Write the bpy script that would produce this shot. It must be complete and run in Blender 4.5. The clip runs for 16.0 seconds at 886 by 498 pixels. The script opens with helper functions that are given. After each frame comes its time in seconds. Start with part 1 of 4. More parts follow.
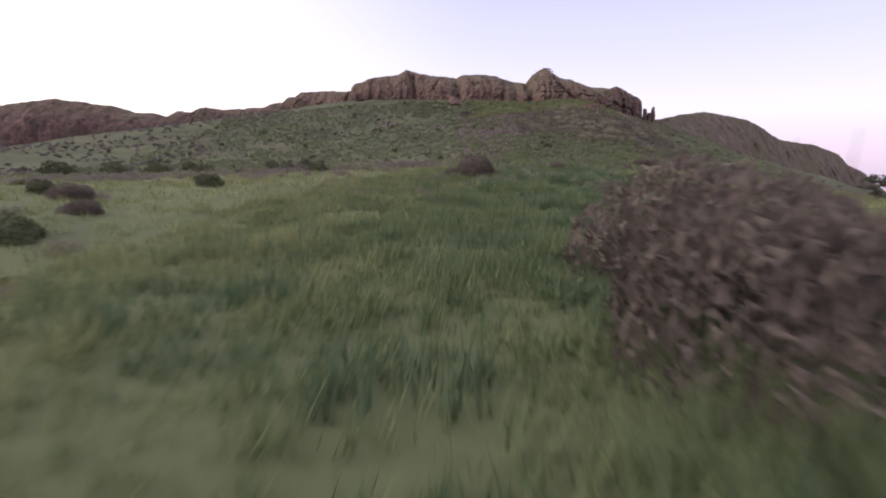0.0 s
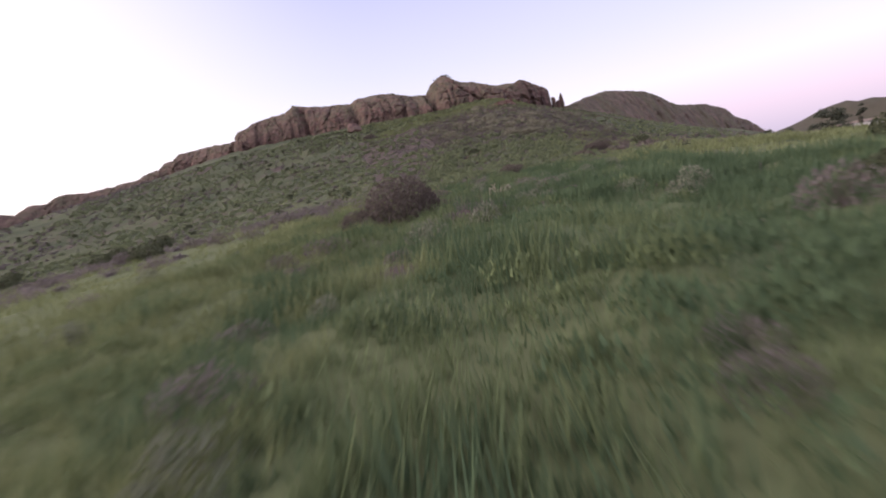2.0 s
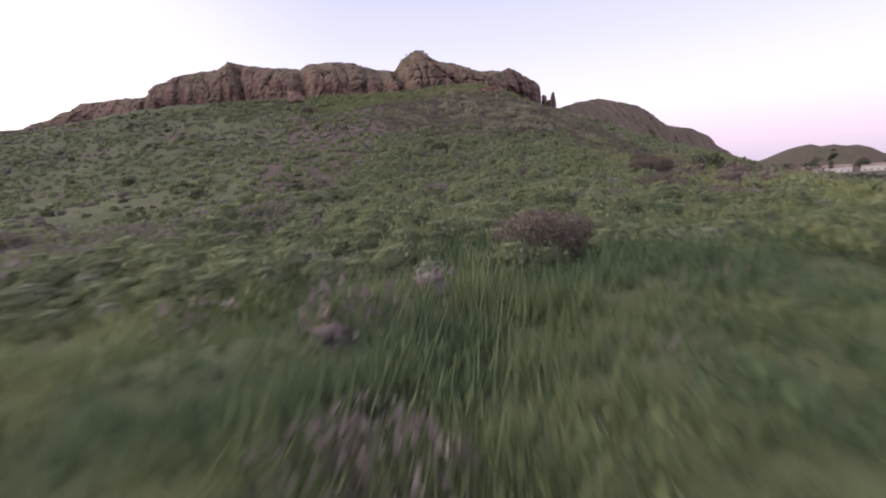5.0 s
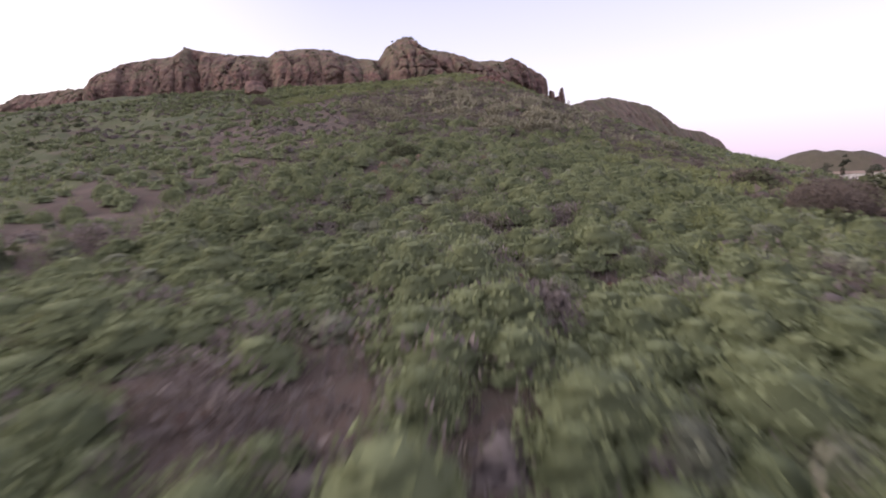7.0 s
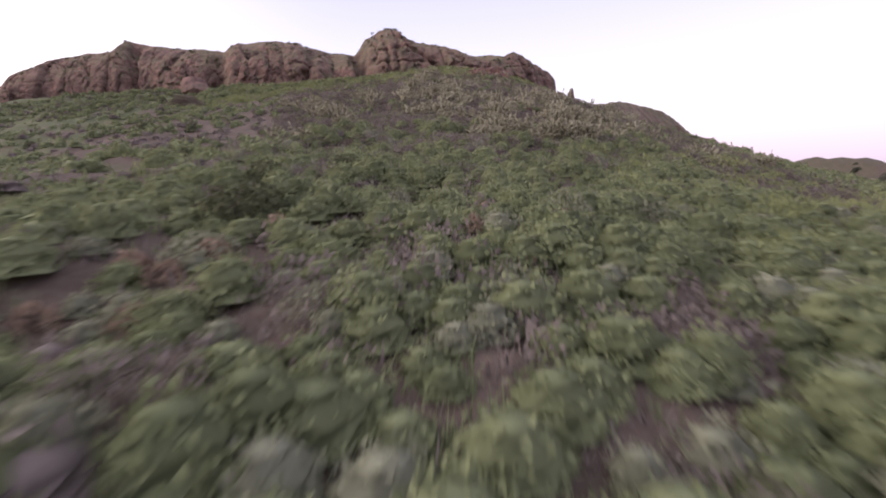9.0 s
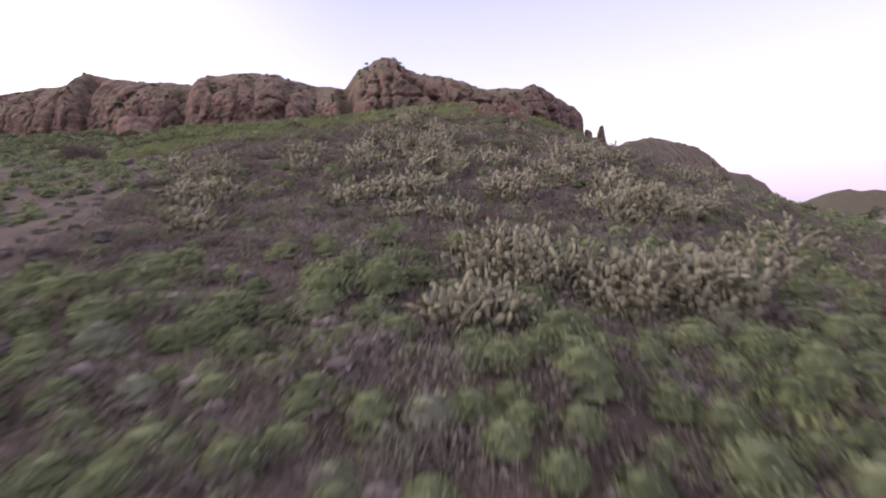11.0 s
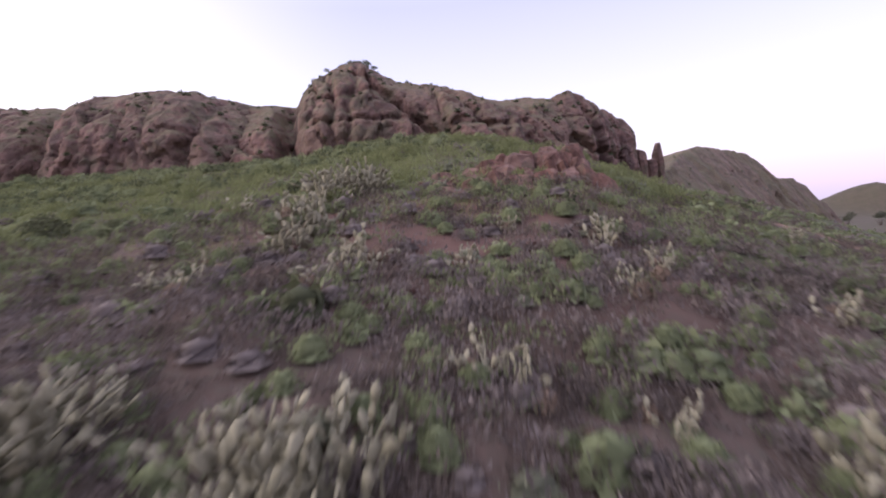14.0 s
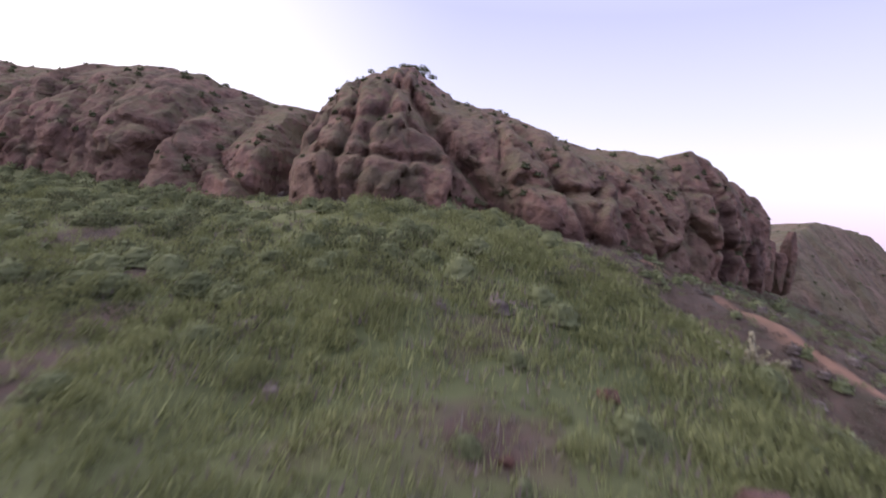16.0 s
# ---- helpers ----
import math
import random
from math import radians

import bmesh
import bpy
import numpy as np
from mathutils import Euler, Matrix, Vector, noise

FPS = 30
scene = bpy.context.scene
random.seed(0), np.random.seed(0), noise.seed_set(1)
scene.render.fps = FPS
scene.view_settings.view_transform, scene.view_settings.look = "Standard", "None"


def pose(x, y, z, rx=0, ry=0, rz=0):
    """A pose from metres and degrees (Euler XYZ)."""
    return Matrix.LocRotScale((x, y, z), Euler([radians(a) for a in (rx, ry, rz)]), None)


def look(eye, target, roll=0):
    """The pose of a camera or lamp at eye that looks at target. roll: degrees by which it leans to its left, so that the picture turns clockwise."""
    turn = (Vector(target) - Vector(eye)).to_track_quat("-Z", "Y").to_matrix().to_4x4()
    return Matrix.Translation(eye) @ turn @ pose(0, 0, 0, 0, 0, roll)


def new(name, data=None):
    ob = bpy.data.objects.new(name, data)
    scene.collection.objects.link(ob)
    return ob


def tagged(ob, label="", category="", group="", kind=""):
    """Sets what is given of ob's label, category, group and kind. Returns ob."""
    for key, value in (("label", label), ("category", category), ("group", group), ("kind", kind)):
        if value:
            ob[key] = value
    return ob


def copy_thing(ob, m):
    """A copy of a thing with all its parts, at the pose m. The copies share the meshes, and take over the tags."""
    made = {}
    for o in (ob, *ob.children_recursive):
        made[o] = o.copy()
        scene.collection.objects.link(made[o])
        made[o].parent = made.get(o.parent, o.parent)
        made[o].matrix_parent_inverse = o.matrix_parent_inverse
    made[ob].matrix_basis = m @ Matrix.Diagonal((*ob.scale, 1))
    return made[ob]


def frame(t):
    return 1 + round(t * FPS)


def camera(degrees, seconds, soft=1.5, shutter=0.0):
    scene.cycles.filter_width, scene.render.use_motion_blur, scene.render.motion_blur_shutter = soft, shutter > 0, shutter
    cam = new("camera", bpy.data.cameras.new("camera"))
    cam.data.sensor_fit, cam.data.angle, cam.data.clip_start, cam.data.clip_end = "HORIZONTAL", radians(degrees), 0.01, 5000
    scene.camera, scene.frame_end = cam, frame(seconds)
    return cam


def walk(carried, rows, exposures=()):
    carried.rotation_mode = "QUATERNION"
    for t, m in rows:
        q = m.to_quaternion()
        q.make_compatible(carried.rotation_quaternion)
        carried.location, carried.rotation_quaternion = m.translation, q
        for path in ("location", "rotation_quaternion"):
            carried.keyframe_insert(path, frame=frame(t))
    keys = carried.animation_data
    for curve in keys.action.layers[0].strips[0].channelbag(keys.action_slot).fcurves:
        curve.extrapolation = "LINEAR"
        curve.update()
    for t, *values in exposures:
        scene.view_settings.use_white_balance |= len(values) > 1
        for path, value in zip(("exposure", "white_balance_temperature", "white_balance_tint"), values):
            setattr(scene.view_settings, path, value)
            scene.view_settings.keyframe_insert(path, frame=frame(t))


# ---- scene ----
cam = camera(85.1, 16.0, soft=1.9, shutter=0.5)
PATH = [
    (0, (-0.139, -0.134, 1.79), (-0.11, 1.846, 1.512), 3.2),
    (0.5, (-0.035, 4.748, 1.976), (0.006, 6.728, 1.695), 3.1),
    (1, (0.08, 9.792, 2.186), (0.16, 11.771, 1.908), 0.6),
    (1.5, (0.424, 14.84, 2.431), (0.6, 16.817, 2.189), -7.7),
    (2, (1.046, 19.703, 2.751), (1.351, 21.67, 2.556), -9.5),
    (2.5, (2.026, 24.597, 3.123), (2.423, 26.545, 2.906), -8.0),
    (3, (3.244, 29.673, 3.611), (3.714, 31.602, 3.376), -6.7),
    (3.5, (4.621, 34.518, 3.929), (5.075, 36.452, 3.693), -3.9),
    (4, (6.164, 39.292, 4.46), (6.612, 41.226, 4.221), -2.8),
    (6.5, (14.602, 64.417, 6.784), (15.062, 66.35, 6.551), -2.4),
    (7, (16.487, 69.281, 7.458), (16.948, 71.213, 7.226), -2.0),
    (7.5, (18.257, 74.258, 8.061), (18.717, 76.191, 7.83), -2.1),
    (8, (20.026, 79.322, 8.699), (20.49, 81.254, 8.465), -2.0),
    (8.5, (21.699, 84.252, 9.364), (22.163, 86.183, 9.13), -2.2),
    (9, (23.312, 89.01, 10.064), (23.782, 90.943, 9.861), -2.1),
    (9.2, (23.922, 90.821, 10.317), (24.388, 92.757, 10.129), -2.1),
    (11.3, (31.32, 109.662, 16.403), (31.719, 111.62, 16.337), -1.6),
    (11.5, (31.883, 111.541, 16.825), (32.282, 113.5, 16.768), -1.5),
    (12, (33.191, 116.315, 18.31), (33.598, 118.272, 18.244), -1.6),
    (12.5, (34.342, 120.716, 19.862), (34.761, 122.67, 19.79), -1.9),
    (13, (35.692, 124.801, 21.408), (36.095, 126.759, 21.333), -2.0),
    (13.5, (36.795, 129.326, 22.881), (37.163, 131.291, 22.817), -2.9),
    (14, (37.934, 133.539, 24.468), (38.297, 135.505, 24.404), -3.6),
    (14.5, (39.114, 137.602, 26.153), (39.474, 139.568, 26.087), -3.8),
    (15, (40.213, 141.746, 27.863), (40.576, 143.712, 27.807), -4.3),
    (15.5, (41.036, 145.48, 29.518), (41.295, 147.462, 29.467), 3.3),
    (16, (41.792, 148.828, 31.28), (41.94, 150.822, 31.218), 6.9),
]
walk(cam, [(t, look(eye, target, roll)) for t, eye, target, roll in PATH],
     exposures=[(0, 0.03, 6350, 16), (6, 0.14, 6400, 17), (9, 0.28, 6550, 18), (12.5, 0.29, 6200, 20), (14.8, 0.27, 6150, 20), (16, 0.14, 6100, 19)])

# ---- light ----
world = bpy.data.worlds.new("dusk_sky")
scene.world = world
world.use_nodes = True
wn, wl = world.node_tree.nodes, world.node_tree.links
wn.clear()


def wnode(kind, **values):
    n = wn.new(kind)
    for key, value in values.items():
        n.inputs[key].default_value = value
    return n


GLOW_AZ = radians(-75)          # the side of the sky where the sun has gone down
sky = wn.new("ShaderNodeTexSky")
sky.sky_type, sky.sun_disc = "NISHITA", False
sky.sun_elevation, sky.sun_rotation = radians(3), GLOW_AZ
coord = wn.new("ShaderNodeTexCoord")
split = wn.new("ShaderNodeSeparateXYZ")
wl.new(coord.outputs["Generated"], split.inputs[0])
rise = wn.new("ShaderNodeValToRGB")       # from the horizon upwards
rise.color_ramp.elements[0].position, rise.color_ramp.elements[0].color = 0.0, (0.55, 0.53, 0.69, 1)
rise.color_ramp.elements[1].position, rise.color_ramp.elements[1].color = 0.75, (0.92, 0.92, 1.08, 1)
for p, c in ((0.035, (0.66, 0.58, 0.77, 1)), (0.075, (0.85, 0.68, 0.86, 1)), (0.15, (0.95, 0.90, 1.0, 1)), (0.26, (0.77, 0.77, 0.97, 1)), (0.42, (0.58, 0.59, 0.89, 1))):
    e = rise.color_ramp.elements.new(p)
    e.color = c
wl.new(split.outputs["Z"], rise.inputs[0])
side = wn.new("ShaderNodeVectorMath")
side.operation = "DOT_PRODUCT"
side.inputs[1].default_value = (math.sin(GLOW_AZ), math.cos(GLOW_AZ), 0.0)
wl.new(coord.outputs["Generated"], side.inputs[0])
glow = wn.new("ShaderNodeMapRange")
glow.interpolation_type = "SMOOTHSTEP"
for key, value in (("From Min", 0.15), ("From Max", 0.95), ("To Min", 0.0), ("To Max", 1.0)):
    glow.inputs[key].default_value = value
wl.new(side.outputs["Value"], glow.inputs["Value"])
mixed = wn.new("ShaderNodeMix")
mixed.data_type = "RGBA"
wl.new(glow.outputs[0], mixed.inputs["Factor"])
wl.new(rise.outputs[0], mixed.inputs[6])
mixed.inputs[7].default_value = (1.25, 1.18, 1.16, 1)
back = wn.new("ShaderNodeBackground")
back.inputs["Strength"].default_value = 1.0
wl.new(mixed.outputs[2], back.inputs["Color"])
back2 = wn.new("ShaderNodeBackground")
back2.inputs["Strength"].default_value = 0.05
wl.new(sky.outputs[0], back2.inputs["Color"])
both = wn.new("ShaderNodeAddShader")
wl.new(back.outputs[0], both.inputs[0])
wl.new(back2.outputs[0], both.inputs[1])
out = wn.new("ShaderNodeOutputWorld")
wl.new(both.outputs[0], out.inputs["Surface"])

sun = new("sun", bpy.data.lights.new("sun", "SUN"))
sun.data.energy, sun.data.angle, sun.data.color = 1.6, radians(40), (1.0, 0.93, 0.88)
sun.matrix_world = look((0, 0, 0), (-math.sin(GLOW_AZ) * 0.9, -math.cos(GLOW_AZ) * 0.9 + 0.25, -0.45))
scene.view_settings.exposure = 0.0


# ---- noise ----
def lattice(ix, iy, seed):
    h = (ix.astype(np.int64) * 374761393 + iy.astype(np.int64) * 668265263 + seed * 974634777) & 0x7FFFFFFF
    h = ((h ^ (h >> 13)) * 1274126177) & 0x7FFFFFFF
    return ((h ^ (h >> 16)) & 0xFFFF) / 65535.0


def vnoise(x, y, seed=0):
    x, y = np.asarray(x, float), np.asarray(y, float)
    ix, iy = np.floor(x), np.floor(y)
    fx, fy = x - ix, y - iy
    fx, fy = fx * fx * (3 - 2 * fx), fy * fy * (3 - 2 * fy)
    a, b = lattice(ix, iy, seed), lattice(ix + 1, iy, seed)
    c, d = lattice(ix, iy + 1, seed), lattice(ix + 1, iy + 1, seed)
    return (a + (b - a) * fx) * (1 - fy) + (c + (d - c) * fx) * fy


def fbm(x, y, seed=0, octaves=4):
    total, amp = 0.0, 0.5
    for o in range(octaves):
        total = total + amp * (vnoise(x, y, seed + o) * 2 - 1)
        x, y, amp = np.asarray(x) * 2.03 + 17.3, np.asarray(y) * 2.03 - 9.1, amp * 0.5
    return total


def step(a, b, x):
    u = np.clip((np.asarray(x, float) - a) / (b - a), 0, 1)
    return u * u * (3 - 2 * u)


# ---- the lie of the land ----
LAND_X = [-120, -60, -20, 10, 30, 45, 65, 120]
LAND_Y = [-20, 20, 55, 85, 105, 125, 145, 160, 175, 198]
LAND_Z = np.array([
    [-6.0, -5.0, -4.0, -3.0, -1.0, 1.8, 5.0, 8.0, 11.0, 15.5],
    [-3.4, -2.9, -1.7, -0.8, 0.8, 4.0, 9.6, 14.8, 20.0, 26.6],
    [-1.6, -0.8, 1.3, 3.0, 5.6, 9.6, 15.7, 20.3, 25.8, 32.8],
    [-1.0, 1.0, 3.7, 6.0, 10.1, 13.8, 19.5, 24.1, 28.8, 34.5],
    [-1.4, 0.5, 3.2, 6.4, 10.4, 15.9, 22.5, 27.0, 30.8, 34.5],
    [-1.9, -0.1, 2.4, 5.5, 8.7, 15.5, 23.5, 28.9, 32.3, 35.5],
    [-2.8, -1.2, 0.6, 2.7, 5.6, 11.6, 18.6, 23.3, 28.2, 33.0],
    [-7.2, -6.2, -5.2, -3.6, -1.6, 1.6, 6.0, 9.6, 13.4, 19.6]])


FAR_HILLS = [(1042, 905, 42, 58, 70), (1095, 842, 41, 46, 60), (1000, 965, 32, 150, 90), (1180, 780, 24, 90, 90), (2900, 1900, 120, 700, 500)]


def slopes(k, v):
    k = np.asarray(k, float)
    d = np.diff(v, axis=-1) / np.diff(k)
    m = np.concatenate([d[..., :1], (d[..., 1:] + d[..., :-1]) / 2, d[..., -1:]], axis=-1)
    return m


def hermite(k, v, m, q):
    """Smooth line through v at the knots k, for every q; v and m carry the knots last."""
    k = np.asarray(k, float)
    q = np.clip(q, k[0], k[-1])
    i = np.clip(np.searchsorted(k, q, side="right") - 1, 0, len(k) - 2)
    h = k[i + 1] - k[i]
    u = (q - k[i]) / h
    take = lambda a, j: np.take_along_axis(a, np.broadcast_to(j, a.shape[:-1] + j.shape[-1:]) if a.ndim > 1 else j, axis=-1) if a.ndim > 1 else a[j]
    return ((2 * u ** 3 - 3 * u ** 2 + 1) * take(v, i) + (u ** 3 - 2 * u ** 2 + u) * h * take(m, i)
            + (-2 * u ** 3 + 3 * u ** 2) * take(v, i + 1) + (u ** 3 - u ** 2) * h * take(m, i + 1))


def line(k, v, q):
    v = np.asarray(v, float)
    return hermite(k, v, slopes(k, v), np.asarray(q, float))


def brow_x(y):
    """The edge of the upper meadow."""
    return line([140, 155, 161, 165, 170, 178], [56, 54.5, 53, 51.2, 49, 47], y)


def land(x, y):
    """Height of the bare slope, without its small bumps."""
    x, y = np.atleast_1d(np.asarray(x, float)), np.atleast_1d(np.asarray(y, float))
    flat_x, flat_y = x.ravel(), y.ravel()
    across = hermite(LAND_Y, LAND_Z, slopes(LAND_Y, LAND_Z), flat_y)       # one row per LAND_X, one column per place
    k = np.asarray(LAND_X, float)
    q = np.clip(flat_x, k[0], k[-1])
    i = np.clip(np.searchsorted(k, q, side="right") - 1, 0, len(k) - 2)
    m = slopes(LAND_X, across.T).T
    n = np.arange(len(q))
    h = k[i + 1] - k[i]
    u = (q - k[i]) / h
    z = ((2 * u ** 3 - 3 * u ** 2 + 1) * across[i, n] + (u ** 3 - 2 * u ** 2 + u) * h * m[i, n]
         + (-2 * u ** 3 + 3 * u ** 2) * across[i + 1, n] + (u ** 3 - u ** 2) * h * m[i + 1, n])
    z = z - np.clip(flat_x - 120, 0, 90) * 0.21 - np.clip(-120 - flat_x, 0, 45) * 0.18 - np.clip(-165 - flat_x, 0, 300) * 0.02
    z = z - np.clip(-20 - flat_y, 0, 300) * 0.03
    z = z - np.clip(flat_y - 250, 0, 400) * 0.08
    z = z + np.clip(flat_y - 198, 0, 50) * 0.20 * (1 - step(0, 20, flat_x)) * step(-110, -70, flat_x)
    # the brow of the upper meadow, beyond which the slope drops to the trail
    brow = brow_x(flat_y)
    band = step(148, 156, flat_y) * (1 - step(168, 176, flat_y))
    z = z + band * (0.5 * np.exp(-((flat_x - brow + 2) / 3.0) ** 2) - 2.3 * step(0, 4, flat_x - brow) * (1 - step(6, 13, flat_x - brow)))
    z = z - 1.0 * step(5.5, 9.5, -flat_x + 0.12 * flat_y - 1.0) * (1 - step(14, 34, flat_y)) * (1 - step(14, 26, -flat_x))
    away = step(190, 430, np.hypot(flat_x - 30, flat_y - 100)) * step(60, 130, flat_x)
    z = z * (1 - away) + away * (0.5 + 6 * step(480, 660, np.hypot(flat_x, flat_y)) + 1.5 * fbm(flat_x / 90, flat_y / 90, 29))
    # hills and mountains across the valley
    for hx, hy, hz, hw, hd in FAR_HILLS:
        z = z + hz * np.exp(-((flat_x - hx) / hw) ** 2 - ((flat_y - hy) / hd) ** 2)
    return z.reshape(x.shape)


TRAIL = [(54.5, 179.2), (57.6, 178), (59.7, 176), (60.2, 172.8), (61.2, 170.2), (62.8, 168.2), (66, 164), (74, 154)]
FOOTPATH = [(26, 138.5), (31, 136.2), (36, 135.2), (40.6, 135.2), (45.2, 137.4), (52, 141), (62, 143)]


def off_line(pts, x, y):
    """Distance from a bent line on the ground."""
    best = np.full(np.shape(x), 1e9)
    for (ax, ay), (bx, by) in zip(pts, pts[1:]):
        u = np.clip(((x - ax) * (bx - ax) + (y - ay) * (by - ay)) / ((bx - ax) ** 2 + (by - ay) ** 2), 0, 1)
        best = np.minimum(best, np.hypot(x - ax - u * (bx - ax), y - ay - u * (by - ay)))
    return best


BARE_SPOTS = [(15.5, 74.5, 1.6), (26.5, 77, 2.4), (14.2, 75.6, 1.2), (25.4, 98.0, 0.8), (28.4, 94.4, 0.9), (21, 93.6, 0.8), (16.4, 68, 1.0), (23.6, 90.6, 0.8), (-0.9, 34.2, 0.8), (1.6, 29.8, 0.6), (6.2, 43.0, 1.2), (8.2, 40.2, 0.9), (5.6, 38.0, 1.3), (4.8, 36.6, 1.1), (11.9, 41.4, 1.0), (7.1, 45.2, 0.8), (5.9, 42.2, 1.3), (10.4, 46.1, 0.8), (6.6, 44.2, 0.8),
              (22.4, 89.7, 0.7), (23.2, 88.4, 0.8), (24.8, 85.4, 0.8), (24.6, 97.5, 0.8), (19.9, 75.0, 0.8), (33.7, 164.6, 1.3), (34.6, 161.4, 1.0), (34.6, 158.8, 1.0), (29, 169, 1.4), (43.6, 157.0, 0.9)]


def open_soil(x, y):
    """The few clearings between the shrubs."""
    got = np.zeros(np.shape(x))
    for sx, sy, sr in BARE_SPOTS:
        got = np.maximum(got, np.exp(-((x - sx) ** 2 + (y - sy) ** 2) / (1.0 * sr * sr)))
    return got


def cover(x, y):
    """How bare the soil is, 0 to 1: patches, the trail and the stony spur."""
    spur = step(96, 122, y) * (1 - step(150, 160, y)) * step(12, 24, x) * (1 - step(60, 85, x))
    n = fbm(x / 6.0, y / 6.0, 40)
    bare = np.clip(spur * 0.75 + (n - 0.12) * 1.6 * step(50, 64, y), 0, 1)
    meadow = step(153, 158, y) * step(10, 24, x) * (1 - step(56, 62, x))
    bare = np.maximum(bare * (1 - 0.6 * meadow), meadow * np.clip((fbm(x / 2.6, y / 2.6, 52) - 0.10) * 2.2, 0, 0.5))
    bank = step(0, 1.5, x - brow_x(y)) * (1 - step(72, 84, x)) * step(152, 157, y) * (1 - step(178, 186, y))
    bare = np.maximum(bare, 0.6 * bank)
    slope_zone = step(60, 72, y) * (1 - step(150, 156, y)) * np.clip(0.82 + n * 0.6, 0.45, 1)
    bare = np.maximum(bare, slope_zone * np.where(np.abs(x - 26) < 22, 1.0, 0.35))
    bare = np.maximum(bare, 0.5 * step(230, 420, np.hypot(x - 30, y - 100)) + 0 * x)
    for sx, sy, sr in BARE_SPOTS:
        bare = np.maximum(bare, np.exp(-((x - sx) ** 2 + (y - sy) ** 2) / (1.2 * sr * sr)))
    wob = fbm(x / 1.5, y / 1.5, 19) * 0.5
    bare = np.maximum(bare, 1 - step(0.2, 0.7, off_line(TRAIL, x, y) + wob * 0.6))
    bare = np.maximum(bare, 1 - step(0.2, 0.5, off_line(FOOTPATH, x, y) + wob * 0.4))
    return np.clip(bare, 0, 1)


def bumps(x, y):
    rough = 0.13 + 0.10 * step(12, 30, y) + 0.05 * step(45, 70, y)
    return fbm(x / 2.6, y / 2.6, 3, 3) * rough * 2 + fbm(x / 14.0, y / 14.0, 9, 3) * (0.35 + 0.8 * step(90, 150, y) * (np.abs(x - 36) > 24))


def ground_z(x, y):
    return land(x, y) + bumps(x, y)


# ---- materials ----
def material(name, rough=0.9):
    m = bpy.data.materials.new(name)
    m.use_nodes = True
    b = m.node_tree.nodes["Principled BSDF"]
    b.inputs["Roughness"].default_value = rough
    b.inputs["Specular IOR Level"].default_value = 0.2
    return m, m.node_tree.nodes, m.node_tree.links, b


def blend(nodes, links, fac, a, b, mode="MIX"):
    n = nodes.new("ShaderNodeMix")
    n.data_type, n.blend_type = "RGBA", mode
    for socket, value in ((n.inputs["Factor"], fac), (n.inputs[6], a), (n.inputs[7], b)):
        if isinstance(value, (int, float)):
            socket.default_value = value
        elif isinstance(value, tuple):
            socket.default_value = (*value, 1)
        else:
            links.new(value, socket)
    return n.outputs[2]


def grain(nodes, links, scale, detail=5, stretch=None, kind="ShaderNodeTexNoise"):
    t = nodes.new(kind)
    t.inputs["Scale"].default_value = scale
    if kind == "ShaderNodeTexNoise":
        t.inputs["Detail"].default_value = detail
    c = nodes.new("ShaderNodeTexCoord")
    if stretch:
        m = nodes.new("ShaderNodeMapping")
        m.inputs["Scale"].default_value = stretch
        links.new(c.outputs["Object"], m.inputs["Vector"])
        links.new(m.outputs[0], t.inputs["Vector"])
    else:
        links.new(c.outputs["Object"], t.inputs["Vector"])
    return t.outputs["Fac"] if kind == "ShaderNodeTexNoise" else t.outputs["Distance"]


def ramp(nodes, links, value, lo, hi):
    n = nodes.new("ShaderNodeMapRange")
    n.inputs["From Min"].default_value, n.inputs["From Max"].default_value = lo, hi
    links.new(value, n.inputs["Value"])
    return n.outputs[0]


def relief(nodes, links, b, value, strength, distance):
    n = nodes.new("ShaderNodeBump")
    n.inputs["Strength"].default_value, n.inputs["Distance"].default_value = strength, distance
    links.new(value, n.inputs["Height"])
    links.new(n.outputs[0], b.inputs["Normal"])


def leafy(name, dark, light, rough=0.85, tone=0.35, through_leaf=0.28):
    """Leaves, blades and twigs: the tint changes from leaf to leaf and from plant to plant."""
    m, nodes, links, b = material(name, rough)
    info, geo = nodes.new("ShaderNodeObjectInfo"), nodes.new("ShaderNodeNewGeometry")
    big = grain(nodes, links, 0.35, 3)
    c = blend(nodes, links, geo.outputs["Random Per Island"], dark, light)
    tint = blend(nodes, links, info.outputs["Random"], tuple(v * (1 - tone * 0.6) for v in light), tuple(min(1, v * (1 + tone)) for v in light))
    c = blend(nodes, links, 0.35, c, tint)
    c = blend(nodes, links, ramp(nodes, links, big, 0.35, 0.65), c, blend(nodes, links, 0.5, c, dark))
    links.new(c, b.inputs["Base Color"])
    thin = nodes.new("ShaderNodeBsdfTranslucent")
    links.new(c, thin.inputs["Color"])
    mix = nodes.new("ShaderNodeMixShader")
    mix.inputs["Fac"].default_value = through_leaf
    links.new(b.outputs[0], mix.inputs[1])
    links.new(thin.outputs[0], mix.inputs[2])
    links.new(mix.outputs[0], nodes["Material Output"].inputs["Surface"])
    return m


